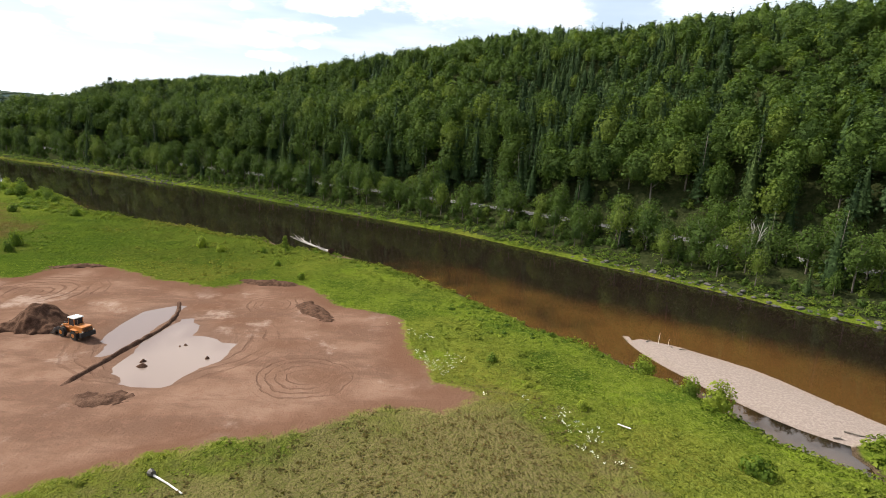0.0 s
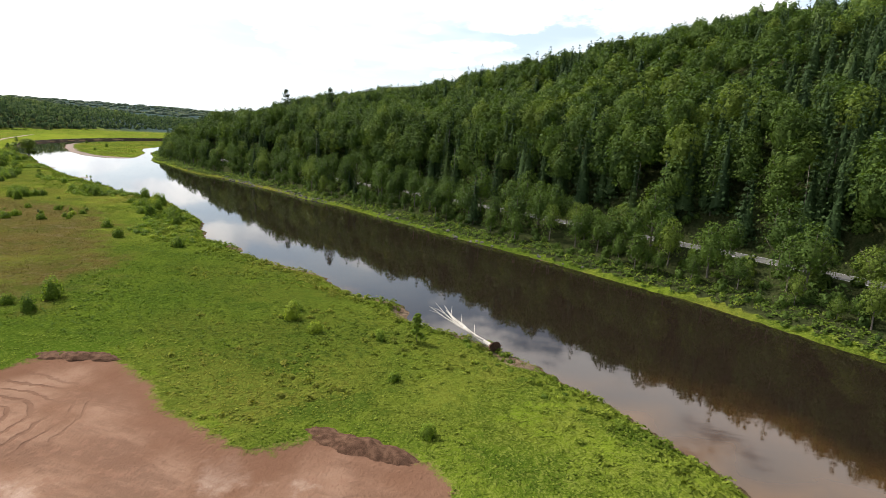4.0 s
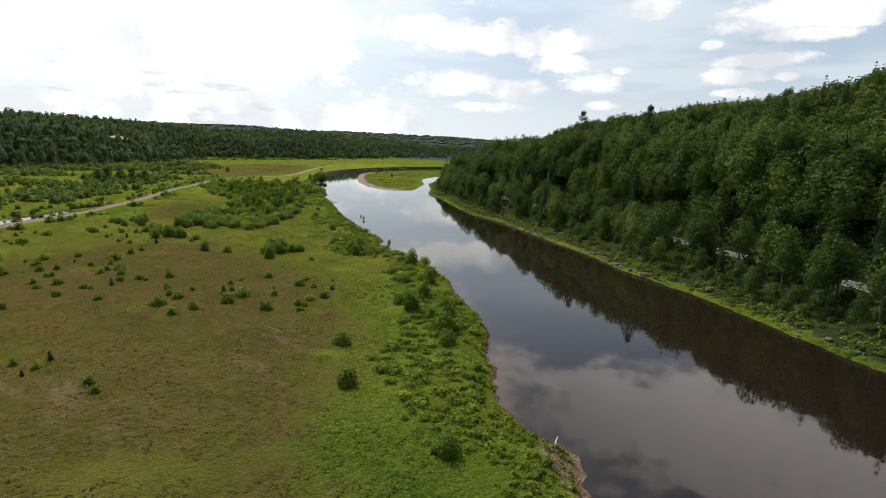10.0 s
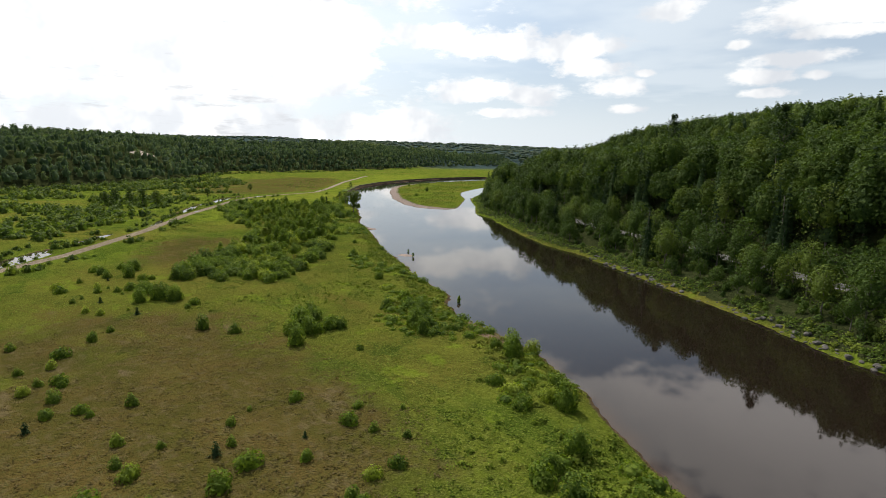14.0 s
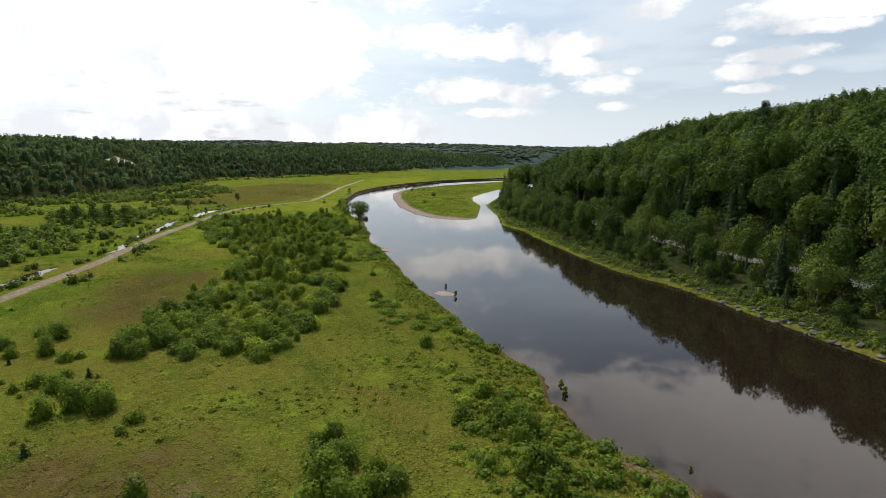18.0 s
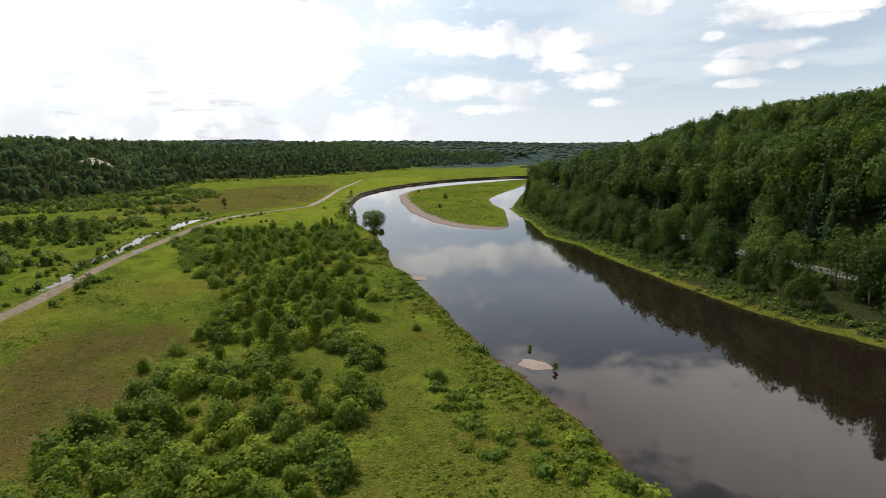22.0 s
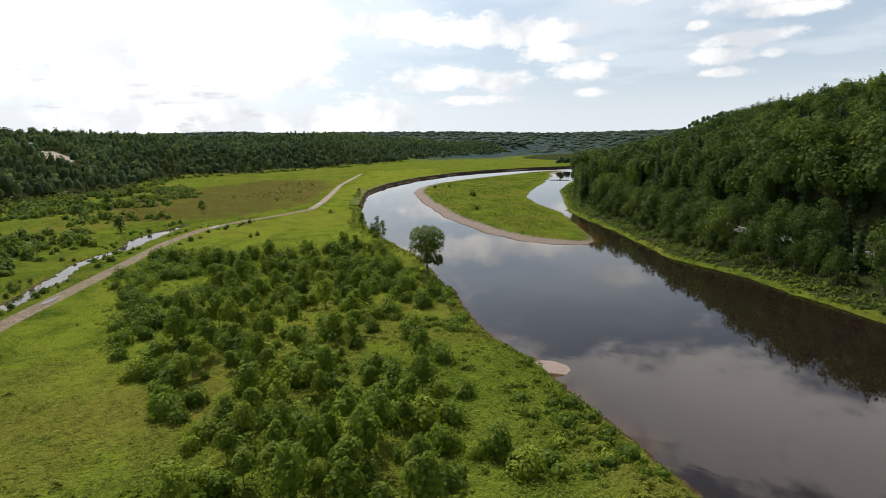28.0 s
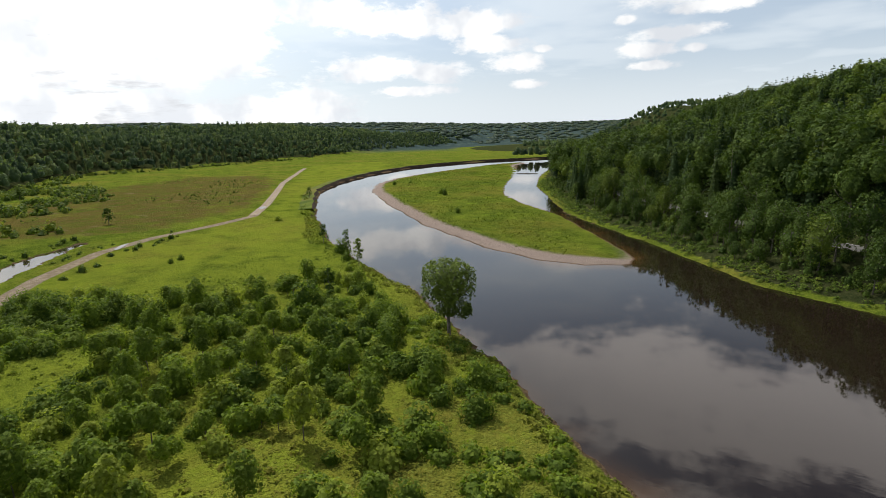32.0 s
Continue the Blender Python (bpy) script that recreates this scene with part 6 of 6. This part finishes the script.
# ---- bleached fallen trees at the water's edge ----
def drift(x, y, turn, scale, label):
    top = tagged(new("driftwood_tree", None), label, "driftwood")
    r = np.random.default_rng(int(abs(x * 10)))
    piece("trunk", top, BLEACHED, lambda b: tube(b, [(0, 0, 0.7), (3, 0.1, 0.75), (7, 0.0, 0.9), (11, -0.3, 1.2), (14, -0.8, 1.6)], [0.36, 0.30, 0.22, 0.13, 0.04], 8))
    for k, (f, a, ln, lift) in enumerate(((3.0, 8, 10, 0.9), (4.5, -8, 8, 0.2), (6.5, 14, 8.5, 1.6), (8.0, -8, 7, 1.2), (9.0, 7, 6, 1.9), (1.8, 62, 2.6, 1.7), (5.5, -18, 5, -0.3))):
        e = np.array((math.cos(radians(a)), math.sin(radians(a)), 0))
        p0 = np.array((f, 0, 0.85))
        piece("branch", top, BLEACHED, lambda b: tube(b, [p0, p0 + e * ln * 0.5 + (0, 0, lift * 0.35), p0 + e * ln + (0, 0, lift)], [0.15, 0.10, 0.02], 6))
        q = p0 + e * ln * 0.55 + (0, 0, lift * 0.4)
        piece("twig", top, BLEACHED, lambda b: tube(b, [q, q + (1.2, 0.7 * (-1) ** k, 0.5), q + (2.4, 1.5 * (-1) ** k, 0.7)], [0.06, 0.04, 0.01], 5))

    def roots(b):
        drum(b, 1.05, 0.5, 0.9, (-0.35, 0, 0.65), (0, 90, 0), 11)
        for k in range(9):
            a = k * math.tau / 9
            tube(b, [(-0.3, 0, 0.65), (-0.7, 0.8 * math.cos(a), 0.65 + 0.7 * math.sin(a)), (-0.9, 1.35 * math.cos(a), 0.65 + 1.1 * math.sin(a))], [0.16, 0.1, 0.02], 5)
    piece("root_plate", top, WET_SOIL, roots, "dark earthy root plate")
    top.matrix_basis = pose(x, y, max(ground_at(x, y), 0.0) - 0.25, 0, 0, turn) @ Matrix.Scale(scale, 4)


drift(-28.6, 133.0, 139, 1.0, "large bleached fallen tree lying along the river bank")
for k, (x, y, turn, ln) in enumerate(((-37.5, 139.0, 152, 5.5), (-41.5, 141.5, 160, 4.0), (-55.5, 151.0, 140, 3.5), (-108, 176.0, 120, 3.0))):
    lg = piece("driftwood_log", None, BLEACHED, lambda b: tube(b, [(-ln / 2, 0, 0.12), (0, 0.15, 0.16), (ln / 2, 0, 0.1)], [0.14, 0.12, 0.05], 7))
    tagged(lg, "bleached driftwood log lying on the ground", "log").matrix_basis = pose(x, y, max(ground_at(x, y), 0.0) + 0.1, 0, 0, turn)

# ---- gravel bar: stakes and stranded sticks ----
for x, y, h in ((37.8, 87.6, 2.0), (39.2, 86.9, 1.2)):
    st = piece("stake", None, WHITE_WOOD, lambda b: tube(b, [(0, 0, -0.3), (0.02, 0, h * 0.5), (0.05, 0.02, h)], [0.05, 0.045, 0.035], 6))
    tagged(st, "thin pale stake standing in the gravel bar", "stake", "stakes on the gravel").matrix_basis = pose(x, y, ground_at(x, y))
for x, y, turn, ln in ((36.5, 88.4, 30, 1.4), (39.5, 86.2, 80, 1.1), (41.0, 85.2, 10, 1.3), (52.5, 59.6, -35, 4.5), (49.0, 59.3, -20, 1.2)):
    sk = piece("stranded_stick", None, BARK, lambda b: (tube(b, [(-ln / 2, 0, 0.08), (0, 0.1, 0.14), (ln / 2, 0, 0.07)], [0.10, 0.09, 0.03], 6), tube(b, [(0, 0.1, 0.12), (ln * 0.25, 0.4, 0.3)], [0.05, 0.02], 5)))
    tagged(sk, "dark stick stranded on the pale gravel", "stick").matrix_basis = pose(x, y, ground_at(x, y) + 0.02, 0, 0, turn)


# ---- the road above the far bank ----
def offset(line, d, s0, s1, step):
    """Points at a distance d to the right of a line, smoothed."""
    seg = np.hypot(*np.diff(line, axis=0).T)
    cum = np.r_[0, np.cumsum(seg)]
    s = np.arange(s0, s1, step)
    c0 = np.column_stack([np.interp(s, cum, line[:, k]) for k in (0, 1)])
    for _ in range(6):
        c0[1:-1] = (c0[:-2] + 2 * c0[1:-1] + c0[2:]) / 4
    t = np.gradient(c0, axis=0)
    t /= np.hypot(t[:, 0], t[:, 1])[:, None]
    return c0 + d * np.column_stack((t[:, 1], -t[:, 0]))


def ribbon(name, a, b, za, zb, mat, label, category, kind="structure"):
    n = len(a)
    v = np.vstack((np.column_stack((a, za)), np.column_stack((b, zb))))
    i = np.arange(n - 1)
    return tagged(new(name, mesh_from(name, v, np.stack((i, i + 1, i + n + 1, i + n), 1), [mat], smoothed=True)), label, category, kind=kind)


PAINT = simple("road_paint", (0.55, 0.54, 0.50), (0.7, 0.69, 0.65), 1.0, 0.7)
lane_z = lambda q, up: np.full(len(q), 6.0 + up)
for nm, d0, d1, up, mat, lab in (("road", HIGHWAY_D + 3.4, HIGHWAY_D - 3.4, 0.06, ASPHALT, "grey two-lane asphalt road along the wooded slope"),
                                 ("road_line", HIGHWAY_D - 3.0, HIGHWAY_D - 3.12, 0.066, PAINT, "worn white edge line on the road"), ("road_line", HIGHWAY_D + 3.12, HIGHWAY_D + 3.0, 0.066, PAINT, "worn white edge line on the road")):
    a, b = offset(RIGHT_BANK, d0, 3400, 4900, 6), offset(RIGHT_BANK, d1, 3400, 4900, 6)
    ribbon(nm, a, b, lane_z(a, up), lane_z(b, up), mat, lab, "road")

# ---- the far stretch of the dirt road, and the cut bank of the outer bend ----
def on_sheet(q):
    """Height of the ground sheet at points q."""
    zz = zs.reshape(len(gy), len(gx))
    i, j = np.clip(np.searchsorted(gx, q[:, 0]) - 1, 0, len(gx) - 2), np.clip(np.searchsorted(gy, q[:, 1]) - 1, 0, len(gy) - 2)
    u, w = (q[:, 0] - gx[i]) / (gx[i + 1] - gx[i]), (q[:, 1] - gy[j]) / (gy[j + 1] - gy[j])
    return (zz[j, i] * (1 - u) + zz[j, i + 1] * u) * (1 - w) + (zz[j + 1, i] * (1 - u) + zz[j + 1, i + 1] * u) * w


LANE = simple("dirt_lane", (0.20, 0.155, 0.11), (0.31, 0.255, 0.195), 0.4, 0.95, bump=0.02, spec=0.05)
way = along(arr((-566, 397), (-860, 653)), DIRT_ROAD)[1]
a, b = offset(DIRT_ROAD, 2.1, way[0], way[1], 3.0), offset(DIRT_ROAD, -2.1, way[0], way[1], 3.0)
ribbon("road", a, b, on_sheet(a) + 0.08, on_sheet(b) + 0.08, LANE, "pale dirt road crossing the far meadow", "road")

CUT = simple("cut_bank_soil", (0.030, 0.024, 0.016), (0.085, 0.062, 0.042), 0.5, 0.95, bump=0.08, spec=0.05)
way = along(arr((-560, 426), (-700, 945)), LEFT_BANK)[1]
rows = [offset(LEFT_BANK, d, way[0], way[1], 3.0) for d in (0.6, 0.0, -0.7, -1.2, -4.0, -9.0)]
bite = 0.9 * wobble(rows[0], 11, 95) + 0.5 * wobble(rows[0], 4, 96)
rows = [q + bite[:, None] * (rows[0] - rows[1]) / 0.6 * (1.0 if k < 4 else 0.0) for k, q in enumerate(rows)]
high = [np.full(len(rows[0]), -0.4), 0.5 + 0.3 * wobble(rows[1], 3, 97), 1.6 + 0.3 * wobble(rows[2], 3, 98), 2.25 + 0.2 * wobble(rows[3], 5, 99), 2.2 + 0.2 * wobble(rows[4], 9, 94), on_sheet(rows[5]) - 0.1]
for nm, lo, hi_, mat, lab in (("cut_bank", 0, 3, CUT, "dark eroded earth bank along the river's outer bend"), ("bank_top", 3, 5, WEED, "grassy top of the eroded river bank")):
    n = len(rows[0])
    i = (np.arange(hi_ - lo)[:, None] * n + np.arange(n - 1)).ravel()
    me = mesh_from(nm, np.vstack([np.column_stack((rows[k], high[k])) for k in range(lo, hi_ + 1)]), np.stack((i, i + 1, i + n + 1, i + n), 1), [mat], smoothed=True)
    tagged(new(nm, me), lab, "river bank", kind="structure")

# ---- stones of the far bank ----
def boulder_mesh(seed, squash):
    bm = bmesh.new()
    bmesh.ops.create_icosphere(bm, subdivisions=2, radius=0.5)
    for v in bm.verts:
        k = 0.72 + 0.45 * noise.noise(v.co * 1.7 + Vector((seed * 3.1, 0, 0))) + 0.15 * noise.noise(v.co * 5 + Vector((0, seed, 0)))
        v.co = Vector((v.co.x * 1.25, v.co.y, v.co.z * squash)) * (1 + 0.9 * (k - 0.72))
    me = bpy.data.meshes.new("boulder")
    bm.to_mesh(me)
    bm.free()
    me.materials.append(STONE)
    return me


stones = [boulder_mesh(k, q) for k, q in enumerate((0.7, 0.55, 0.8, 0.6, 0.45))]
near_edge = offset(RIGHT_BANK, 0.6, 3925, 4640, 1.0)
count = 0
for i in range(len(near_edge)):
    dense = 0.26 + 0.60 * wobble(near_edge[i:i + 1], 28, 81)[0]
    for _ in range(2):
        if rng.uniform() < dense and count < 290:
            x, y = near_edge[i] + rng.uniform(-0.5, 0.5, 2) + (near_edge[min(i + 1, len(near_edge) - 1)] - near_edge[i])[::-1] * (1, -1) * rng.uniform(-0.8, 1.6)
            sc = rng.choice((0.35, 0.5, 0.65, 0.85, 1.2)) * rng.uniform(0.8, 1.15)
            ob = tagged(new("boulder", stones[rng.integers(5)]), "weathered grey-brown boulder at the water's edge", "boulder", "boulders along the far bank")
            ob.matrix_basis = Matrix.LocRotScale((x, y, max(-0.1, ground_at(x, y)) + 0.12 * sc), Euler((rng.uniform(-0.2, 0.2), rng.uniform(-0.2, 0.2), rng.uniform(0, 6.28))), (sc, sc, sc))
            count += 1
print("boulders", count)

# ---- dead bleached tree among the green ones, and grass tussocks in the river ----
def dead_tree(x, y, h):
    top = tagged(new("dead_tree", None), "bare bleached dead tree among the green ones", "tree")
    r = np.random.default_rng(8)
    for k in range(5):
        a = k * 1.26
        e = np.array((math.cos(a), math.sin(a), 0)) * h * 0.22
        piece("stem", top, BLEACHED, lambda b: tube(b, [(0, 0, -0.2), e * 0.4 + (0, 0, h * 0.4), e * 0.8 + (0, 0, h * (0.7 + 0.06 * k)), e + (0, 0, h * (0.8 + 0.05 * k))], [0.16, 0.12, 0.07, 0.02], 6))
        for j in range(4):
            q = e * (0.5 + 0.12 * j) + np.array((0, 0, h * (0.42 + 0.1 * j)))
            d = r.normal(0, 0.8, 3) + (0, 0, 0.9)
            piece("branch", top, BLEACHED, lambda b: tube(b, [q, q + d * 0.7, q + d * 1.5 + (0, 0, 0.4)], [0.06, 0.04, 0.01], 5))
    top.matrix_basis = pose(x, y, ground_at(x, y))


dead_tree(79.5, 137.0, 11)


def tussock(x, y, sc):
    t = plant("grass_tussock", "tall green grass tussock standing in shallow water", "grass", None, broad_crown(rng, 90, 1.5, 1.3, 0.0, 0.32, 5), SHRUB, "tussocks in the river", "foliage")
    t.matrix_basis = Matrix.LocRotScale((x, y, max(ground_at(x, y), -0.35)), Euler((0, 0, rng.uniform(0, 6))), (sc, sc, sc))


for x, y, sc in ((-286.7, 279.0, 0.9), (-277.2, 273.6, 1.1), (-214.5, 234.5, 0.7), (-209.0, 231.5, 0.6), (-222.0, 243.5, 1.1), (-224.5, 246.0, 0.9), (-199.5, 236.5, 0.6)):
    tussock(x, y, sc)

# ---- puddles on the dirt road ----
for k, (x, y, rx, ry) in enumerate(((-586, 415, 1.5, 5.0), (-540, 331, 1.0, 5.5), (-452, 255.5, 0.8, 3.5))):
    bm = bmesh.new()
    ang = math.atan2(0.8, -0.95)
    ring = []
    for i in range(22):
        a = i * math.tau / 22
        k_ = 1 + 0.3 * noise.noise(Vector((math.cos(a) * 1.3, math.sin(a) * 1.3, k * 4.0)))
        ring.append(bm.verts.new((math.cos(a) * ry * k_, math.sin(a) * rx * k_, 0)))
    bm.faces.new(ring)
    ob = part("puddle", bm, STILL, None)
    tagged(ob, "shallow bright puddle on the dirt road", "puddle", kind="structure").matrix_basis = pose(x, y, 2.40, 0, 0, math.degrees(ang))

# ---- the house on the far hillside ----
SIDING = simple("white_siding", (0.62, 0.62, 0.60), (0.76, 0.76, 0.74), 0.8, 0.6)
ROOFING = simple("grey_shingles", (0.13, 0.125, 0.12), (0.24, 0.23, 0.22), 0.8, 0.85)


def house(x, y, turn):
    top = tagged(new("house", None), "small white gabled house on the wooded hillside", "house")

    def walls(b):
        box(b, (11, 7.5, 5.0), (0, 0, 2.5), 0.04)
        v = [b.verts.new(c_) for c_ in ((-5.5, -3.75, 5), (-5.5, 3.75, 5), (-5.5, 0, 7.6), (5.5, -3.75, 5), (5.5, 3.75, 5), (5.5, 0, 7.6))]
        b.faces.new((v[0], v[1], v[2]))
        b.faces.new((v[3], v[5], v[4]))
    piece("wall", top, SIDING, walls)
    for sy in (-1, 1):
        piece("roof", top, ROOFING, lambda b: box(b, (12, 5.1, 0.25), (0, sy * 2.05, 6.3), 0.03, (-sy * 34.5, 0, 0)), "grey shingled roof slope")
    for sx in (-3.6, 0.0, 3.6):
        for sy in (-1, 1):
            w = piece("window", top, SIDING, lambda b: box(b, (1.5, 0.12, 1.7), (sx, sy * 3.8, 2.7), 0.02))
            piece("pane", w, CAB_GLASS, lambda b: box(b, (1.2, 0.06, 1.4), (sx, sy * 3.86, 2.7)))
    top.matrix_basis = pose(x, y, ground_at(x, y) - 0.3, 0, 0, turn)


house(-1035, 342, 60)


# ---- old logs jammed across the side channel ----
for k, (x, y, turn, ln) in enumerate(((-594, 683, 15, 9), (-588, 685, 8, 8), (-583, 686.5, 12, 7), (-590, 686, -20, 6))):
    lg = piece("jammed_log", None, BARK, lambda b: tube(b, [(-ln / 2, 0, 0.05), (0, 0.2, 0.25), (ln / 2, 0, 0.1)], [0.3, 0.26, 0.12], 7))
    tagged(lg, "dark old log jammed across the side channel", "log", "logs in the side channel").matrix_basis = pose(x, y, 0.12 * (k % 2), 0, 0, turn)
